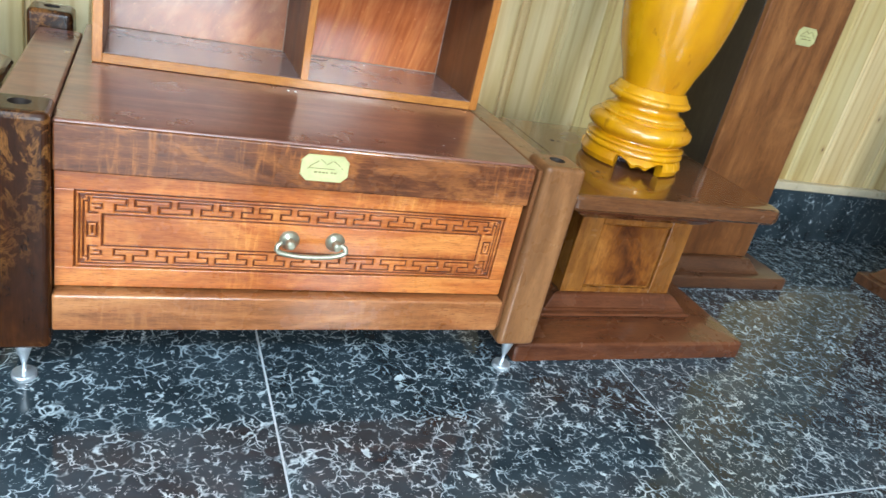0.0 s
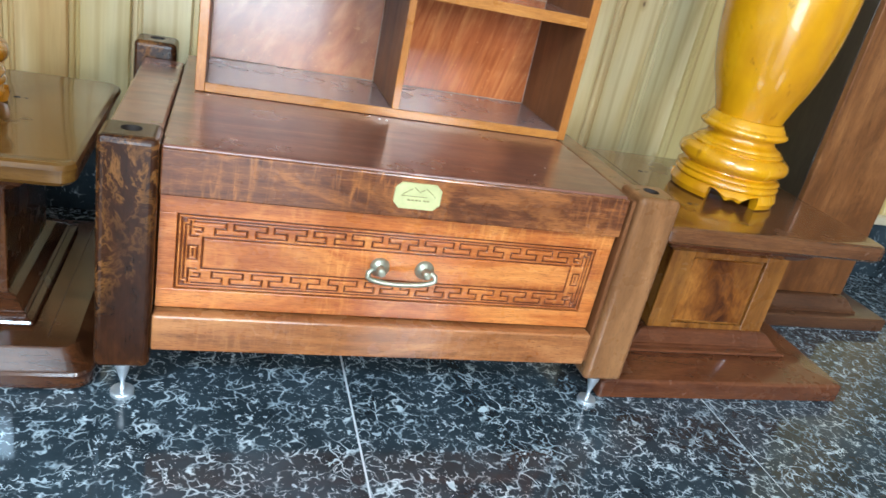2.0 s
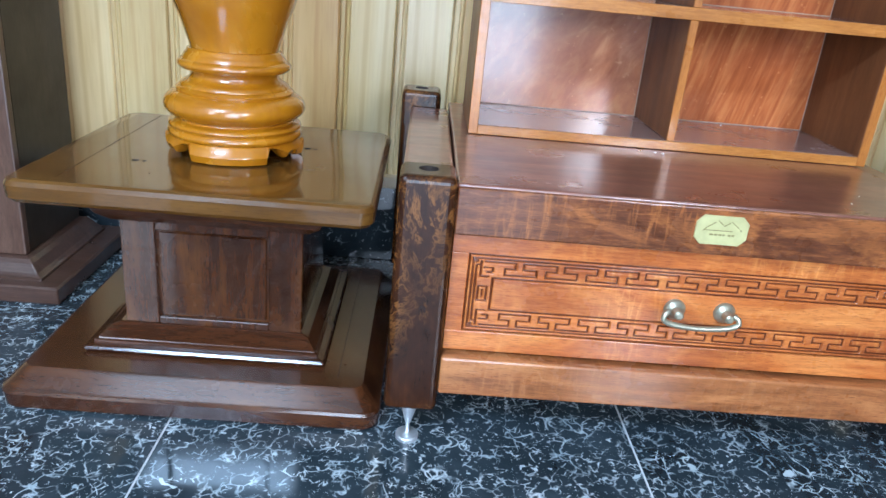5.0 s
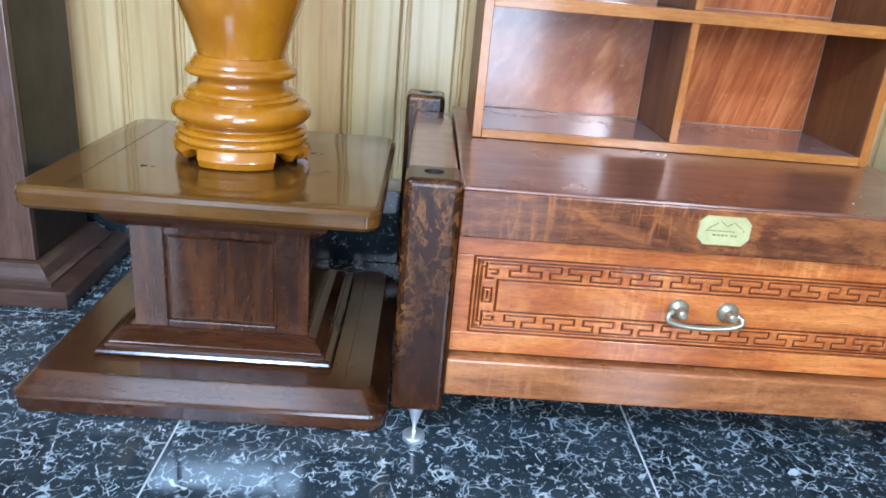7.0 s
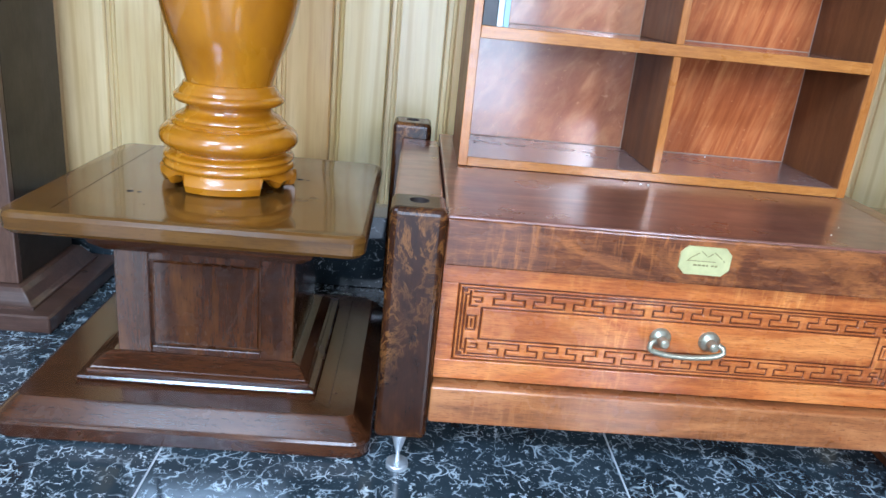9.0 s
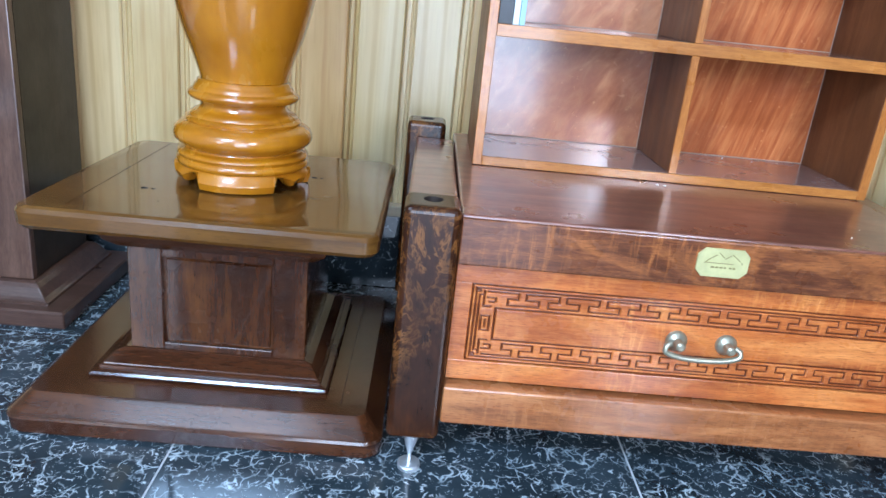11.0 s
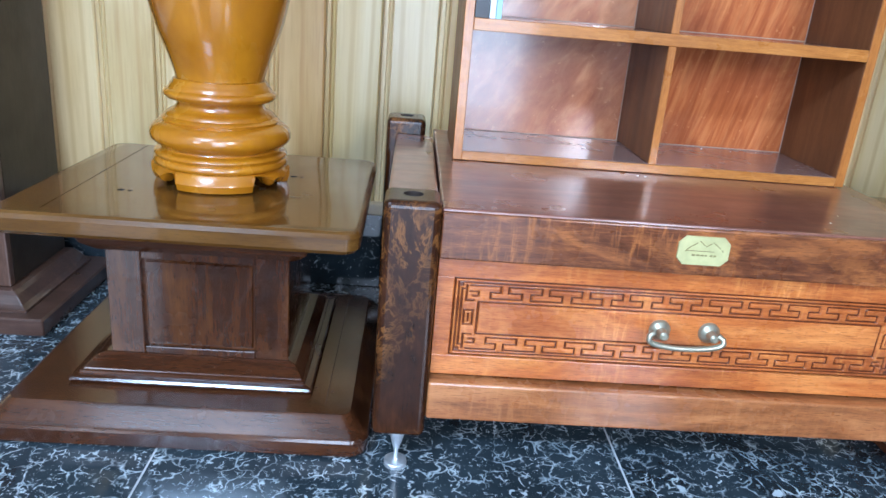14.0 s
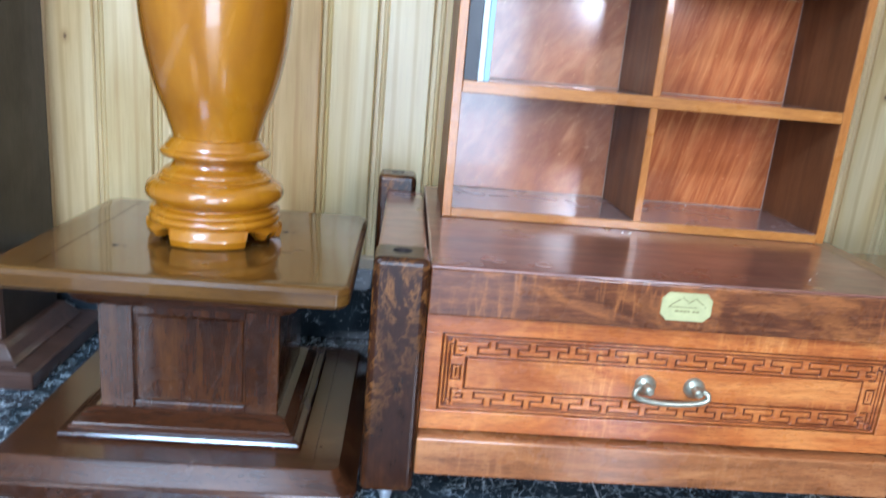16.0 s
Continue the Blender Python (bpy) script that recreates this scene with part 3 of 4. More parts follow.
def carved_lines():
    """Centre lines of the cut grooves, as (x, z) polylines."""
    out = []

    def rect(x0, x1, z0, z1):
        out.append([(x0, z0), (x1, z0), (x1, z1), (x0, z1), (x0, z0)])
    rect(G0 + 0.0015, G1 - 0.0015, GZ0 + 0.0015, GZ1 - 0.0015)
    rect(G0 + 0.0080, G1 - 0.0080, GZ0 + 0.0080, GZ1 - 0.0080)
    rect(G0 + 0.0405, G1 - 0.0425, GZ0 + 0.0400, GZ1 - 0.0400)
    pitch = 0.0643
    for edge, sg in ((GZ1, -1), (GZ0, 1)):
        hi, mid, lo = edge + sg * 0.0130, edge + sg * 0.0232, edge + sg * 0.0335
        line = [(0.022, hi)]
        for i in range(10):
            t, b = 0.076 + pitch * i, 0.046 + pitch * i
            line += [(t - 0.0062, hi), (t - 0.0062, mid), (b + 0.0075, mid), (b + 0.0075, lo), (b + pitch - 0.0075, lo), (b + pitch - 0.0075, mid), (t + 0.0062, mid), (t + 0.0062, hi)]
        out.append(line + [(0.702, hi), (0.702, mid), (0.694, mid)])
        for xo, sx in ((G0, 1), (G1, -1)):
            out.append([(xo + sx * 0.0205, edge + sg * 0.0130), (xo + sx * 0.0205, edge + sg * 0.0380), (xo + sx * 0.0330, edge + sg * 0.0380)])
            out.append([(xo + sx * 0.0255, edge + sg * 0.0232), (xo + sx * 0.0390, edge + sg * 0.0232), (xo + sx * 0.0390, edge + sg * 0.0300), (xo + sx * 0.0300, edge + sg * 0.0300)])
            out.append([(xo + sx * (0.0125 + 0.0018 * math.cos(k * math.pi / 4)), edge + sg * (0.0125 + 0.0018 * math.sin(k * math.pi / 4))) for k in range(9)])
    for xo, sx in ((G0, 1), (G1, -1)):
        out.append([(xo + sx * 0.0195, GZ1 - 0.0190), (xo + sx * 0.0135, GZ1 - 0.0190), (xo + sx * 0.0135, GZ0 + 0.0190), (xo + sx * 0.0195, GZ0 + 0.0190)])
        rect(xo + sx * 0.0190, xo + sx * 0.0330, ZC - 0.0125, ZC + 0.0125)
        out.append([(xo + sx * 0.0260, ZC - 0.006), (xo + sx * 0.0260, ZC + 0.006)])
    return out


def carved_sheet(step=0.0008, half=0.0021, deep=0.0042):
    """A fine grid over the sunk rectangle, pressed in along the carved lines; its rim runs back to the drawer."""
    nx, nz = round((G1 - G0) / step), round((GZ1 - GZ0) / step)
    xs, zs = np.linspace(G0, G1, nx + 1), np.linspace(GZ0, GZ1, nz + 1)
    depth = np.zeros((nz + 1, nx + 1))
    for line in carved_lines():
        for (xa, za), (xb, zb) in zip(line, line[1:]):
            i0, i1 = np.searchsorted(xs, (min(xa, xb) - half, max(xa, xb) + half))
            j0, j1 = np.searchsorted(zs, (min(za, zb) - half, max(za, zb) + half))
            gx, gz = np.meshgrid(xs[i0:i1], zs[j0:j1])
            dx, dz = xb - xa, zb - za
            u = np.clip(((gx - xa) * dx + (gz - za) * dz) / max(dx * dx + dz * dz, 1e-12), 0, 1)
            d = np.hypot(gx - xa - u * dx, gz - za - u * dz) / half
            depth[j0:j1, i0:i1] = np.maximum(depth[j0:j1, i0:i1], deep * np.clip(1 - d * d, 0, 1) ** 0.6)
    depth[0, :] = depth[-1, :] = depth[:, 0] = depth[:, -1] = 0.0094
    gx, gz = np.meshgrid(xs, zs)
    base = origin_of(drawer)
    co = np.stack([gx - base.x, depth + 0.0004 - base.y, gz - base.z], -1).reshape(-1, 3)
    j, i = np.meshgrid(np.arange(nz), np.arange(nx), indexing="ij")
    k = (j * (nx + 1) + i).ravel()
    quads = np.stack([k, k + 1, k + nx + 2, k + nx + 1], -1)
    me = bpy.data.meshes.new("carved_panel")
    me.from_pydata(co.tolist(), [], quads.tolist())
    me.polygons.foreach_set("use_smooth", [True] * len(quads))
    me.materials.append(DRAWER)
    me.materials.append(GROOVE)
    # deep quads take a darker wood: groove shade put into the colour
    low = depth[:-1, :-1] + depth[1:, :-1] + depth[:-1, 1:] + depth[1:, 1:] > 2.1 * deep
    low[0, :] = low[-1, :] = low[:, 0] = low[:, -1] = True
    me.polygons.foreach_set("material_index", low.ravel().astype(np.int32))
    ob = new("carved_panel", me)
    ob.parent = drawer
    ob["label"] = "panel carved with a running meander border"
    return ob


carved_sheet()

handle = part("handle", tube([(0.331 - 0.0225 + 0.0225 * 0 + x, y, z) for x, y, z in
              [(0.004, -0.024, 0.287), (-0.003, -0.028, 0.283)] + [(0.056 - 0.0610 * math.cos(a), -0.030, 0.281 - 0.017 * math.sin(a) ** 0.7) for a in [math.pi * k / 18 for k in range(1, 18)]]
              + [(0.115, -0.028, 0.283), (0.108, -0.024, 0.287)]], 0.0046), BRASS, drawer, "curved antique brass bail pull", 40)
for hx in (0.324, 0.405):
    rb = lathe(0, 0, [(0.0175, 0.0), (0.0175, 0.003), (0.0145, 0.007), (0.0085, 0.011), (0.0075, 0.020), (0.0075, 0.026), (0.0045, 0.029)], 24)
    bmesh.ops.rotate(rb, verts=rb.verts, cent=(0, 0, 0), matrix=Matrix.Rotation(radians(90), 3, "X"))
    bmesh.ops.translate(rb, verts=rb.verts, vec=(hx + 0.006, 0.0008, 0.281))
    part("rosette", rb, BRASS, handle, smooth=40)


def badge(parent, cx, y, cz, w, h):
    """Chamfered nameplate with a drawn roof line and unreadable print as bars."""
    def octagon(a, b, c, depth0, depth1):
        bm = bmesh.new()
        pts = [(-a + c, -b), (a - c, -b), (a, -b + c), (a, b - c), (a - c, b), (-a + c, b), (-a, b - c), (-a, -b + c)]
        lo = [bm.verts.new((cx + px, y + depth0, cz + pz)) for px, pz in pts]
        hi = [bm.verts.new((cx + px * 0.985, y + depth1, cz + pz * 0.975)) for px, pz in pts]
        for i in range(8):
            bm.faces.new((lo[i], lo[(i + 1) % 8], hi[(i + 1) % 8], hi[i]))
        bm.faces.new(lo)
        bm.faces.new(hi)
        return bm
    plate = part("nameplate", octagon(w / 2, h / 2, h * 0.23, 0.0, -0.0022), GOLD, parent, "pale gold octagonal nameplate")
    bm = bmesh.new()
    line = [(-0.36, -0.02), (-0.30, 0.10), (-0.10, 0.34), (0.03, 0.16), (0.16, 0.32), (0.36, 0.06), (0.37, 0.02)]
    for (xa, za), (xb, zb) in zip(line, line[1:]):
        d = Vector((xb - xa, 0, zb - za)) * h
        s = box(-0.0006, d.length + 0.0006, -0.0028, -0.0022, -0.0007, 0.0007)
        bmesh.ops.rotate(s, verts=s.verts, cent=(0, 0, 0), matrix=Matrix.Rotation(-math.atan2(d.z, d.x * 1.0 * w / h), 3, "Y"))
        bmesh.ops.scale(s, verts=s.verts, vec=(1, 1, 1))
        bmesh.ops.translate(s, verts=s.verts, vec=(cx + xa * w * 0.98, y, cz + za * h))
        merge(bm, s)
    box(cx - 0.34 * w, cx + 0.20 * w, y - 0.0028, y - 0.0022, cz + 0.00 * h - 0.0006, cz + 0.00 * h + 0.0006, bm=bm)
    for k, (a, b) in enumerate([(-0.22, -0.15), (-0.13, -0.07), (-0.05, 0.01), (0.03, 0.07), (0.13, 0.18), (0.20, 0.25)]):
        box(cx + a * w, cx + b * w, y - 0.0028, y - 0.0022, cz - 0.175 * h, cz - 0.115 * h, bm=bm)
    part("print", bm, INK, plate)


badge(console, 0.369, -0.0121, 0.4225, 0.081, 0.0465)


def corner_post(x0, y0, z1, mat, label):
    x1, y1 = x0 + 0.086, y0 + 0.086
    ob = part("post", box(x0, x1, y0, y1, 0.073, z1, 0.011, 4), mat, console, label)
    drill(ob, [((x0 + x1) / 2, (y0 + y1) / 2 + 0.004, z1)], 0.0155, 0.02)
    fx, fy = (x0 + x1) / 2, (y0 + y1) / 2 - 0.012
    foot = part("spike_foot", lathe(fx, fy, [(0.019, 0.0), (0.0195, 0.006), (0.018, 0.0075), (0.0185, 0.010), (0.004, 0.012), (0.0035, 0.027), (0.0085, 0.045), (0.0125, 0.060), (0.0125, 0.064), (0.0135, 0.065), (0.0135, 0.0735)], 28), STEEL, console, "bright steel cone spike on a disc", 30)
    return ob


corner_post(-0.1205, -0.026, 0.472, POST_D, "dark figured corner post with a bored hole")
corner_post(0.778, -0.026, 0.468, POST_L, "paler brown corner post with a bored hole")
corner_post(-0.140, 0.575, 0.492, POST_D, "dark figured corner post with a bored hole")
corner_post(0.778, 0.575, 0.485, POST_L, "paler brown corner post with a bored hole")
part("side_rail", box(-0.118, -0.0365, 0.061, 0.574, 0.11, 0.458, 0.005, 2), TOPW, console)
# added strip: its dark colour stands for the post's shaded inner side
part("cheek", box(0.7695, 0.7775, -0.014, 0.574, 0.11, 0.4560, 0.002, 1), SHELF_S, console, "added dark strip standing in for the post's dark, shaded inner side")
part("side_rail", box(0.784, 0.858, 0.061, 0.574, 0.11, 0.440, 0.005, 2), POST_L, console)

for cx, cy, cz, r in ((0.352, 0.306, TOP, 0.003), (0.366, 0.304, TOP, 0.003), (0.566, 0.552, TOP + 0.0186, 0.0018), (0.690, 0.549, TOP + 0.0186, 0.0014),
                      (0.628, 0.540, TOP + 0.0186, 0.0012), (0.600, 0.060, TOP, 0.0016), (0.640, 0.110, TOP, 0.0012)):
    bm = bmesh.new()
    bmesh.ops.create_icosphere(bm, subdivisions=1, radius=r)
    for v in bm.verts:
        v.co = Vector((cx + v.co.x * (1 + 0.4 * noise.noise(v.co * 900)), cy + v.co.y * 0.8, cz + 0.0006 + max(v.co.z * 0.6, -0.0005)))
    tagged(part("plaster_crumb", bm, PAPER), "tiny white crumb of plaster lying on polished wood", "crumb", "crumbs on the console")

# ---------------------------------------------------------------- open shelf unit on the console
SX0, SX1, SY0, SY1 = -0.004, 0.776, 0.335, 0.586
ROWS_Z = [TOP + 0.001, 0.702, 0.944, 1.186]
shelf = thing("open_shelf_unit", ((SX0 + SX1) / 2, (SY0 + SY1) / 2, TOP), "open reddish wood shelf unit standing on the console", "shelf")
HT = ROWS_Z[-1] + 0.020
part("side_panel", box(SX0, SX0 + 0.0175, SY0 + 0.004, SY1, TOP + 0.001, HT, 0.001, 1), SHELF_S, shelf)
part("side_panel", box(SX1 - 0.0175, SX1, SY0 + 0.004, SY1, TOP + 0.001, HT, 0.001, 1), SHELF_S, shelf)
part("edge_strip", box(SX0, SX0 + 0.0175, SY0, SY0 + 0.0038, TOP + 0.001, HT, 0.001, 1), SHELF_EV, shelf, "orange-brown front edge")
part("edge_strip", box(SX1 - 0.0175, SX1, SY0, SY0 + 0.0038, TOP + 0.001, HT, 0.001, 1), SHELF_EV, shelf, "orange-brown front edge")
XM = (SX0 + SX1) / 2
for i, z in enumerate(ROWS_Z):
    th = 0.0175 if i == 0 else 0.022
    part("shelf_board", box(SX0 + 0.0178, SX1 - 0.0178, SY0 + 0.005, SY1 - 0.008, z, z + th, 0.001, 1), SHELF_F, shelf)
    part("edge_strip", box(SX0 + 0.0178, SX1 - 0.0178, SY0 + 0.0003, SY0 + 0.0048, z, z + th, 0.001, 1), SHELF_E, shelf, "orange-brown front edge")
    if i < 3:
        z0, z1 = z + th + 0.0003, ROWS_Z[i + 1] - 0.0003
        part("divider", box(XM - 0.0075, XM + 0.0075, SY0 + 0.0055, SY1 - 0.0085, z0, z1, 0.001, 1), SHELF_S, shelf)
        part("edge_strip", box(XM - 0.0075, XM + 0.0075, SY0 + 0.0008, SY0 + 0.0053, z0, z1, 0.001, 1), SHELF_EV, shelf, "orange-brown front edge")
        for a, b in ((SX0 + 0.0178, XM - 0.0078), (XM + 0.0078, SX1 - 0.0178)):
            lean = 0.010 if a < XM - 0.1 else 0.0

            def leaning(bm):
                for v in bm.verts:
                    v.co.y += lean * (v.co.z - z0) - 0.1 * lean
                return bm
            part("back_panel", leaning(box(a, b, SY1 - 0.008, SY1 - 0.001, z0, z1)), SHELF_B if lean else SHELF_B2, shelf, "figured reddish back panel")
            part("glue_line", leaning(box(a + 0.0004, a + 0.0019, SY1 - 0.0092, SY1 - 0.0081, z0, z1)), PALE_LINE, shelf)
            part("glue_line", leaning(box(b - 0.0019, b - 0.0004, SY1 - 0.0092, SY1 - 0.0081, z0, z1)), PALE_LINE, shelf)
            part("glue_line", leaning(box(a + 0.0022, b - 0.0022, SY1 - 0.0095, SY1 - 0.0082, z0, z0 + 0.0014)), PALE_LINE, shelf)

part("peg_hole", lathe(0.037, 0.487, [(0.0035, ROWS_Z[0] + 0.0174), (0.0035, ROWS_Z[0] + 0.0178)], 16), HOLE, shelf)
ZB = ROWS_Z[1] + 0.022
for name, x0, w, d, h, mat, lab in (("book", 0.0155, 0.026, 0.150, 0.205, BLACK_P, "black-bound book standing on the shelf"),
                                    ("booklet", 0.0425, 0.011, 0.148, 0.195, PAPER, "thin white booklet standing beside the black book"),
                                    ("booklet", 0.0545, 0.010, 0.150, 0.200, BLUE_P, "thin pale blue booklet standing on the shelf")):
    bk = thing(name, (x0 + w / 2, SY0 + 0.02 + d / 2, ZB), lab, "book", "books in the shelf")
    y0 = SY0 + 0.016
    part("cover", box(x0, x0 + w, y0, y0 + 0.002, ZB, ZB + h, 0.0006, 1, box(x0, x0 + 0.0018, y0 + 0.002, y0 + d, ZB, ZB + h, 0.0006, 1, box(x0 + w - 0.0018, x0 + w, y0 + 0.002, y0 + d, ZB, ZB + h, 0.0006, 1))), mat, bk)
    part("pages", box(x0 + 0.0019, x0 + w - 0.0019, y0 + 0.0021, y0 + d - 0.003, ZB + 0.003, ZB + h - 0.003), PAPER, bk)


# ---------------------------------------------------------------- pedestals
def pedestal(cx, label, mt, mb, mv, mp, chamfered):
    cy = 0.305
    ob = thing("pedestal_table", (cx, cy, 0), label, "pedestal", "pedestals beside the console")
    levels = [(0.303, 0.281, 0.03, 0.0), (0.317, 0.291, 0.034, 0.006), (0.320, 0.294, 0.034, 0.032), (0.318, 0.292, 0.034, 0.037), (0.314, 0.288, 0.033, 0.040),
              (0.290, 0.264, 0.022, 0.065), (0.286, 0.260, 0.02, 0.068)]
    if not chamfered:
        levels = [(0.318, 0.285, 0.006, 0.0), (0.322, 0.289, 0.008, 0.004), (0.322, 0.289, 0.008, 0.042), (0.318, 0.285, 0.007, 0.047), (0.216, 0.198, 0.004, 0.061)]
    part("base_plate", loft(cx - 0.006 if chamfered else cx + 0.007, cy - 0.006 if chamfered else cy, levels, 6), mb, ob, smooth=22)
    zb = 0.0685 if chamfered else 0.0612
    plinth = [(0.210, 0.193, 0.003, zb), (0.216, 0.199, 0.004, zb + 0.002), (0.218, 0.201, 0.004, zb + 0.006), (0.215, 0.198, 0.004, zb + 0.010), (0.206, 0.188, 0.003, zb + 0.0115),
              (0.204, 0.186, 0.003, zb + 0.0120), (0.204, 0.186, 0.003, zb + 0.0165), (0.199, 0.182, 0.003, zb + 0.0185), (0.198, 0.181, 0.003, zb + 0.0205), (0.176, 0.165, 0.003, 0.103), (0.166, 0.160, 0.003, 0.1065), (0.162, 0.157, 0.003, 0.1075)]
    if chamfered:
        plinth = [(hx - 0.006, hy + 0.008, r, z) for hx, hy, r, z in plinth[:9]] + plinth[9:]
    part("plinth_moulding", loft(cx - 0.005 if chamfered else cx, cy, plinth, 2), mb, ob)
    yf = cy - 0.148
    part("column", box(cx - 0.154, cx + 0.154, yf, cy + 0.148, 0.1075, 0.350, 0.001, 1), mv, ob)
    for a, b, c, d in ((-0.157, -0.098, 0.1075, 0.335), (0.098, 0.157, 0.1075, 0.335), (-0.0975, 0.0975, 0.288, 0.335), (-0.0975, 0.0975, 0.1075, 0.1205)):
        part("frame_member", box(cx + a, cx + b, yf - 0.010, yf - 0.0005, c, d, 0.0015, 1), mv, ob)
    part("panel", box(cx - 0.093, cx + 0.093, yf - 0.004, yf - 0.0006, 0.1245, 0.2835, 0.002, 1), mp, ob)
    part("neck_moulding", loft(cx, cy, [(0.160, 0.160, 0.003, 0.302), (0.170, 0.168, 0.003, 0.306), (0.188, 0.184, 0.003, 0.320), (0.200, 0.196, 0.003, 0.345), (0.205, 0.200, 0.003, 0.3595)], 2), mb, ob)
    top = part("tabletop", loft(cx, cy - 0.020, [(0.264, 0.244, 0.022, 0.360), (0.279, 0.257, 0.026, 0.3635), (0.284, 0.262, 0.028, 0.370), (0.285, 0.263, 0.028, 0.390), (0.282, 0.260, 0.027, 0.397), (0.276, 0.254, 0.025, 0.400)], 6), mt, ob, smooth=22)
    drill(top, [(cx - 0.135, cy - 0.125, 0.40), (cx - 0.148, cy + 0.078, 0.40), (cx + 0.131, cy + 0.047, 0.40)], 0.0065, 0.008)
    drill(top, [(cx - 0.119, cy - 0.126, 0.40), (cx - 0.132, cy + 0.077, 0.40), (cx + 0.146, cy + 0.046, 0.40)], 0.0042, 0.008)
    part("tabletop_joint", box(cx - 0.2105, cx - 0.2095, cy - 0.255, cy + 0.225, 0.4002, 0.4006), mb, top)
    if chamfered:
        part("base_joint", box(cx + 0.2345, cx + 0.2353, cy - 0.235, cy + 0.235, 0.0679, 0.0684), HOLE, ob)
    return ob


pedestal(-0.440, "dark brown square pedestal table with a glossy top and stepped base", PED_TOP, PED, PED_V, PED_V, True)
pedestal(1.168, "reddish-brown square pedestal table with an amber panel", PED_T2, PED_R, PED_RF, PED_RV, False)


# ---------------------------------------------------------------- turned wooden urns
def urn(cx, cy, turn, mat, label):
    z = 0.4006
    ob = thing("turned_urn", (cx, cy, z), label, "urn", "amber urns on the pedestals")
    # foot: bracket feet with shaped gaps between them
    bm = bmesh.new()
    n, lo = 180, []
    up = 0.009
    r0, r1 = 0.117, 0.100
    hs = []
    for i in range(n):
        a = (i / n * 3) % 1.0
        u = abs(a - 0.5) / 0.225
        if u >= 1:
            hs.append(0.0)
        elif u > 0.26:
            hs.append(0.0075 + 0.0235 * math.sin(math.pi / 2 * (u - 0.26) / 0.74) ** 1.1)
        else:
            hs.append(0.0145 - 0.007 * (u / 0.26) ** 2)
    for prof in (lambda h: (r0 - 0.003, h), lambda h: (r0 + 0.002, h + 0.0025), lambda h: (r0 + 0.006, 0.55 * h + 0.0150), lambda h: (r0 + 0.001, 0.0300), lambda h: (r0 - 0.003, 0.034), lambda h: (r1, 0.034), lambda h: (r1, h)):
        ring = []
        for i in range(n):
            r, zz = prof(max(0.0, hs[i]))
            ang = 2 * math.pi * i / n + turn
            ring.append(bm.verts.new((cx + r * math.cos(ang), cy + r * math.sin(ang), z + zz)))
        lo.append(ring)
    for a, b in zip(range(len(lo)), [*range(1, len(lo)), 0]):
        for i in range(n):
            j = (i + 1) % n
            bm.faces.new((lo[a][i], lo[a][j], lo[b][j], lo[b][i]))
    part("bracket_foot", bm, mat, ob, smooth=35)
    prof = [(0.100, 0.0342 - up * 0.8), (0.1145, 0.0344 - up * 0.8)] + spline([(0.1175, 0.0355 - up * 0.8), (0.1195, 0.033), (0.1175, 0.0385), (0.1150, 0.0405)], 4) + spline([(0.1155, 0.0435), (0.118, 0.047), (0.114, 0.052), (0.106, 0.055), (0.104, 0.058)], 4)
    prof += spline([(0.112, 0.063), (0.122, 0.072), (0.1245, 0.081), (0.121, 0.092), (0.111, 0.100), (0.104, 0.103)], 6)
    prof += [(0.102, 0.1035), (0.1035, 0.108), (0.098, 0.113), (0.096, 0.1135), (0.0955, 0.117), (0.088, 0.122), (0.084, 0.1235)]
    prof += spline([(0.0785, 0.128), (0.0765, 0.134), (0.079, 0.140)], 4)
    prof += spline([(0.094, 0.144), (0.0985, 0.150), (0.0965, 0.156), (0.090, 0.160)], 5)
    prof += [(0.0895, 0.162), (0.0865, 0.168), (0.083, 0.1705), (0.082, 0.1755), (0.078, 0.178)]
    part("turned_base", lathe(cx, cy, [(r, z + h + up * 0.8) for r, h in prof], 96), mat, ob, smooth=50)
    body = spline([(0.0765, 0.1785), (0.0795, 0.190), (0.0905, 0.223), (0.1035, 0.256), (0.1160, 0.300), (0.1255, 0.350), (0.1315, 0.405), (0.1345, 0.470),
                   (0.130, 0.540), (0.116, 0.610), (0.088, 0.660), (0.066, 0.690), (0.064, 0.720), (0.078, 0.748), (0.080, 0.754)], 6)
    inner = spline([(0.074, 0.754), (0.058, 0.720), (0.060, 0.690), (0.055, 0.60)], 4)
    part("body", lathe(cx, cy, [(r, z + h + up * 0.8) for r, h in body + inner], 96), mat, ob, smooth=60)
    return ob


urn(-0.433, 0.298, radians(-83), VASE, "glossy amber turned wooden urn with a ringed base and bracket feet")
urn(1.190, 0.295, radians(-54), VASE_Y, "glossy amber turned wooden urn with a spotted body and bracket feet")


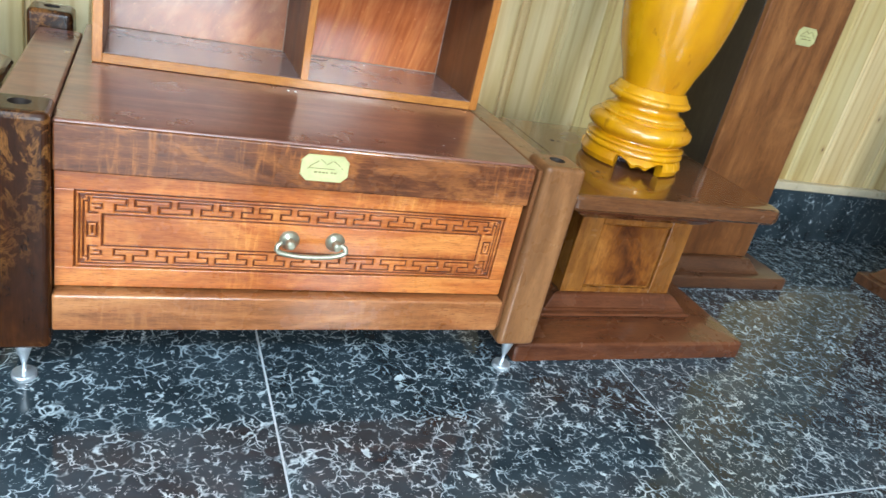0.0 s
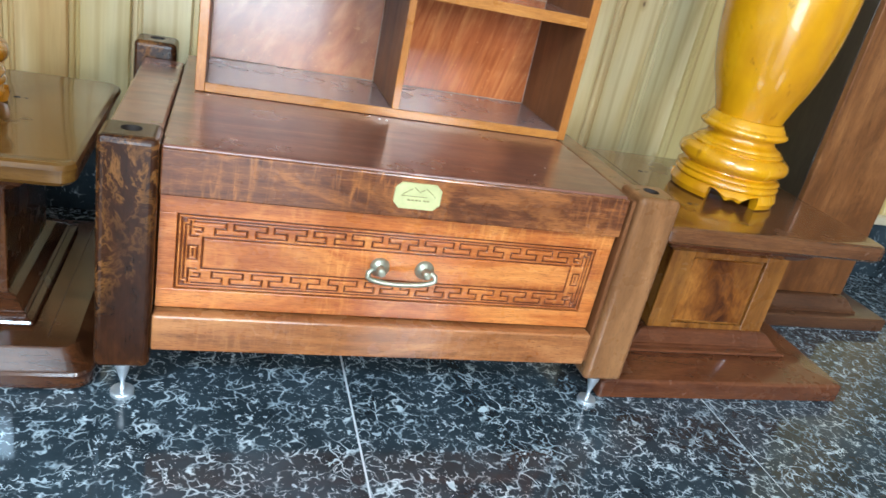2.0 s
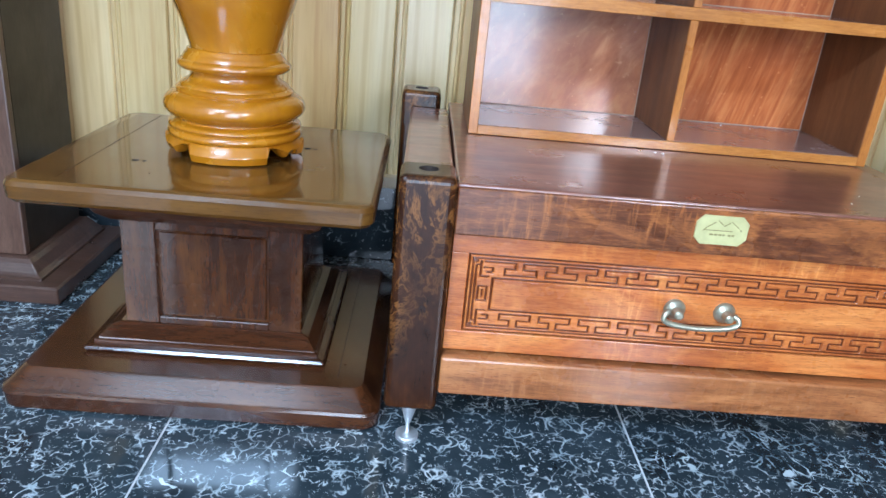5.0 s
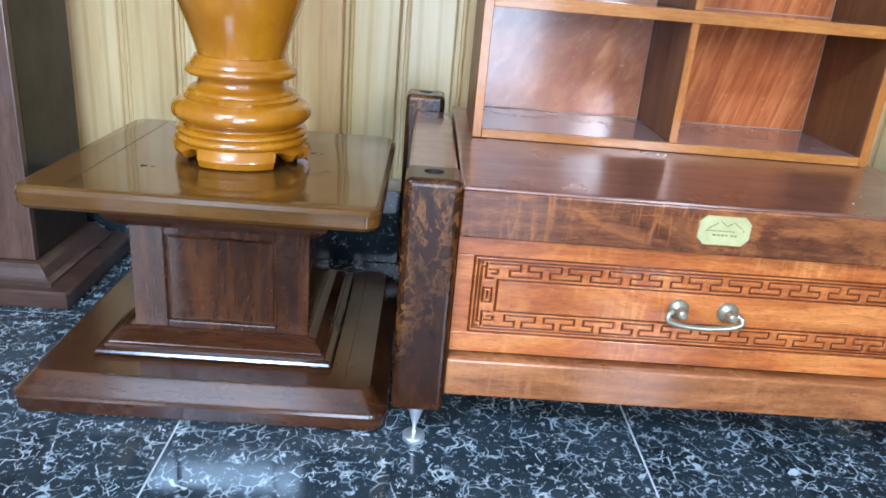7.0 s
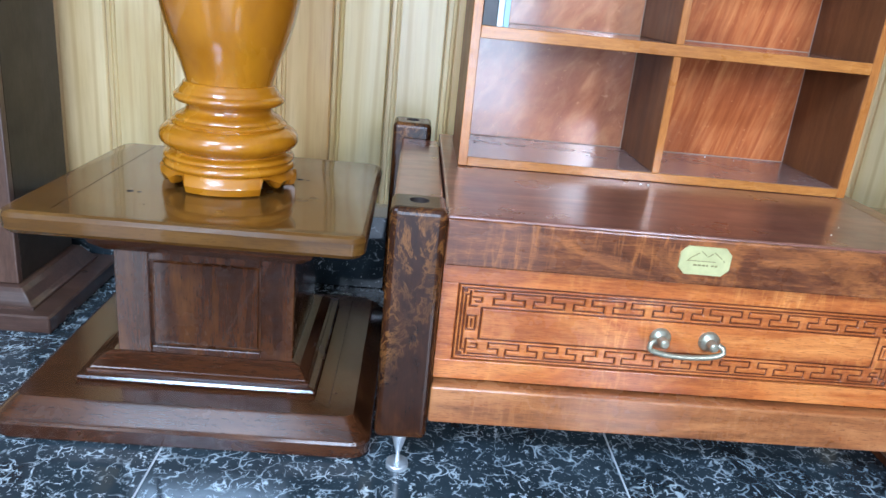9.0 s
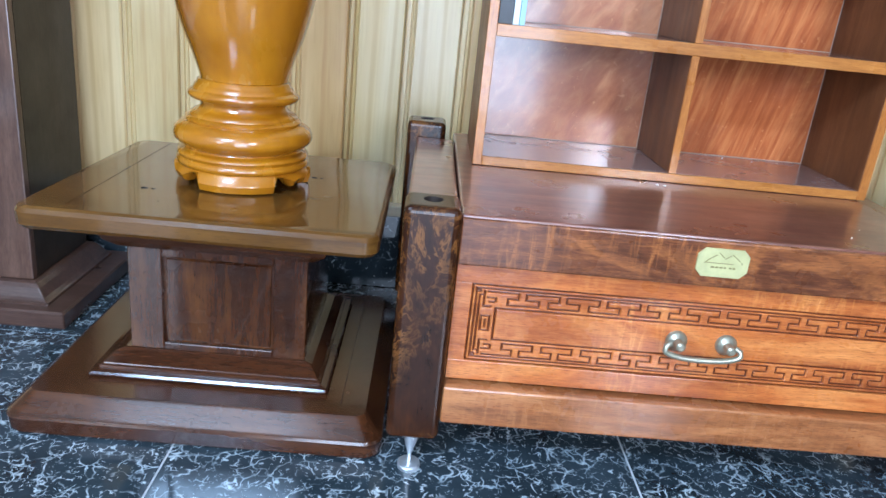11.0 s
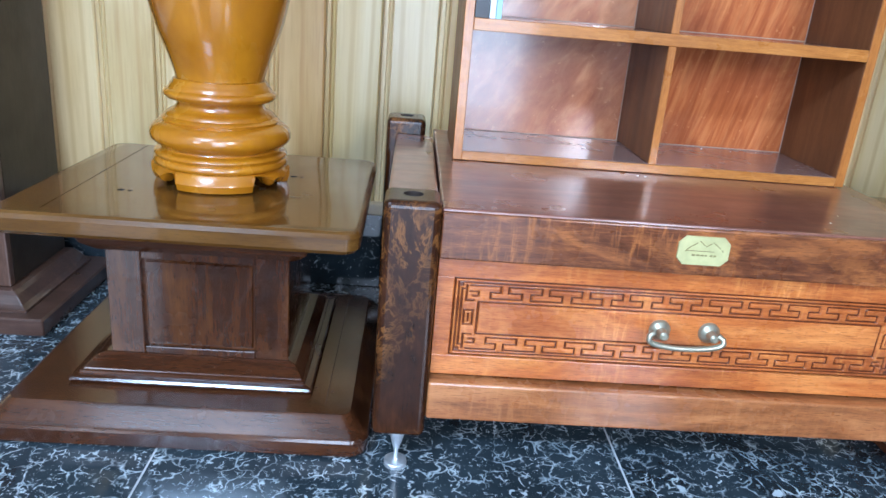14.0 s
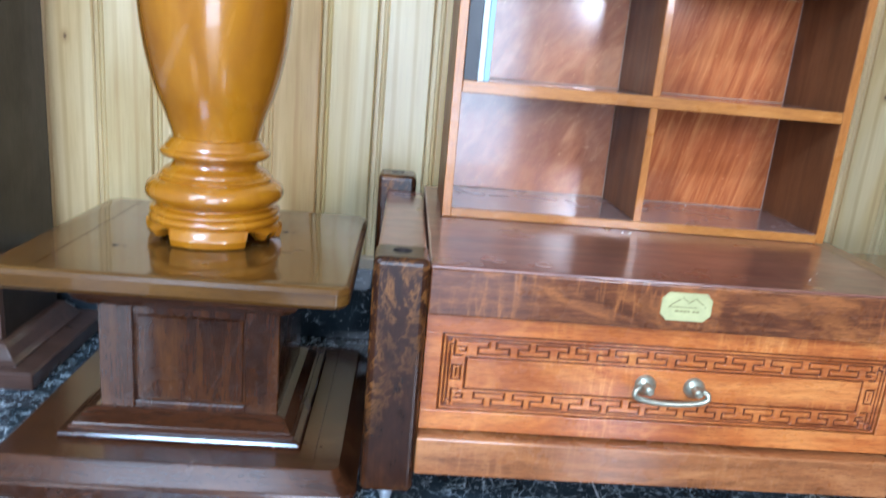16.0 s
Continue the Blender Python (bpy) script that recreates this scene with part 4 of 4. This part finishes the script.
# ---------------------------------------------------------------- tall column cabinets by the wall
def column_cabinet(x0, x1, y0, ext, label, plate, front=COL_W, foot=COL_BR, side=COL_D, y1=0.70):
    cx, cy = (x0 + x1) / 2, (y0 + y1) / 2
    ob = thing("column_cabinet", (cx, cy, 0), label, "cabinet", "column cabinets by the wall")
    hx = (x1 - x0) / 2
    hy = (y1 - y0) / 2
    part("base_plate", loft(cx, cy, [(hx + ext - 0.003, hy + 0.062, 0.004, 0.0), (hx + ext, hy + 0.065, 0.005, 0.004), (hx + ext, hy + 0.065, 0.005, 0.036), (hx + ext - 0.004, hy + 0.061, 0.004, 0.040)], 3), foot, ob)
    part("base_moulding", loft(cx, cy, [(hx + 0.045, hy + 0.036, 0.003, 0.0402), (hx + 0.045, hy + 0.036, 0.003, 0.046), (hx + 0.040, hy + 0.032, 0.003, 0.049), (hx + 0.034, hy + 0.028, 0.003, 0.054), (hx + 0.020, hy + 0.018, 0.003, 0.072),
                                        (hx + 0.012, hy + 0.012, 0.003, 0.080), (hx + 0.002, hy + 0.002, 0.003, 0.083)], 2), foot, ob)
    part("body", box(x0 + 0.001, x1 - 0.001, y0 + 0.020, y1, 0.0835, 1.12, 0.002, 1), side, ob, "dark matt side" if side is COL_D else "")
    part("front_panel", box(x0, x1, y0, y0 + 0.0195, 0.0835, 1.12, 0.003, 2), front, ob, "brown front board")
    part("cap", box(x0 - 0.015, x1 + 0.015, y0 - 0.015, y1, 1.121, 1.150, 0.006, 2), COL_B, ob)
    if plate:
        badge(ob, cx + 0.020, y0 - 0.0002, 0.752, 0.068, 0.048)
    return ob


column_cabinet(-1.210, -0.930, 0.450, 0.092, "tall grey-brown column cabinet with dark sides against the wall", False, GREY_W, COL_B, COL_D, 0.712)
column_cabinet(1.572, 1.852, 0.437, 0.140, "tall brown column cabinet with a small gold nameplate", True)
column_cabinet(2.475, 2.745, 0.120, 0.065, "tall reddish-brown column cabinet standing free of the wall", False, COL_W, COL_BR, PED_R, 0.395)


# ---------------------------------------------------------------- pieces of the setting
def board_mesh(width, z0, z1):
    prof = [(0.0, 0.010), (0.0006, 0.005), (0.0040, 0.0), (0.012, 0.0), (0.0140, 0.0045), (0.0160, 0.0010), (0.0190, -0.0008), (0.0220, 0.0010), (0.0240, 0.0045), (0.0260, 0.0), (width - 0.005, 0.0), (width - 0.0015, 0.005), (width - 0.0005, 0.010)]
    bm = bmesh.new()
    lo = [bm.verts.new((x, y, z0)) for x, y in prof]
    hi = [bm.verts.new((x, y, z1)) for x, y in prof]
    for i in range(len(prof) - 1):
        bm.faces.new((lo[i], lo[i + 1], hi[i + 1], hi[i]))
    bm.faces.new(lo)
    bm.faces.new(list(reversed(hi)))
    bmesh.ops.recalc_face_normals(bm, faces=bm.faces)
    me = bpy.data.meshes.new("board")
    bm.to_mesh(me)
    bm.free()
    me.materials.append(PINE)
    return me


PITCH = 0.136
_board = board_mesh(PITCH, 0.236, CEIL - 0.004)
for k in range(-19, 27):
    x = -0.034 + PITCH * k
    if ROOM_X0 <= x and x + PITCH <= ROOM_X1:
        ob = new("board", _board)
        ob.location = (x, WALL_Y - 0.0102, 0)
        ob.parent = wall_north
skirt = part("baseboard", box(ROOM_X0 + 0.002, ROOM_X1 - 0.002, WALL_Y - 0.014, WALL_Y - 0.0005, 0.0, 0.200), GROUT)
tagged(skirt, "black marble skirting below the pine boards", "skirting", kind="structure")
_slab = box(0.0015, 0.7985, 0, 0.007, 0.001, 0.203, 0.001, 1)
_sm = bpy.data.meshes.new("tile")
_slab.to_mesh(_sm)
_slab.free()
_sm.materials.append(SKIRT)
for k in range(-3, 5):
    x = -0.48 + 0.8 * k
    if x > ROOM_X0 and x + 0.8 < ROOM_X1:
        ob = new("tile", _sm)
        ob.location = (x, WALL_Y - 0.0215, 0)
        ob.parent = skirt
trim = part("trim", box(ROOM_X0 + 0.002, ROOM_X1 - 0.002, WALL_Y - 0.034, WALL_Y - 0.0005, 0.204, 0.2355, 0.006, 3), TRIM)
tagged(trim, "pale rounded wooden strip above the skirting", "trim", kind="structure")

_t = box(0.0021, 0.7979, 0.0021, 0.7979, -0.0024, 0.0, 0.0006, 1)
_tm = bpy.data.meshes.new("tile")
_t.to_mesh(_tm)
_t.free()
_tm.materials.append(TILE)
for i in range(-3, 5):
    for j in range(-4, 2):
        ob = new("tile", _tm)
        ob.location = (0.32 + 0.8 * i, -0.43 + 0.8 * j, 0)
        ob.parent = floor
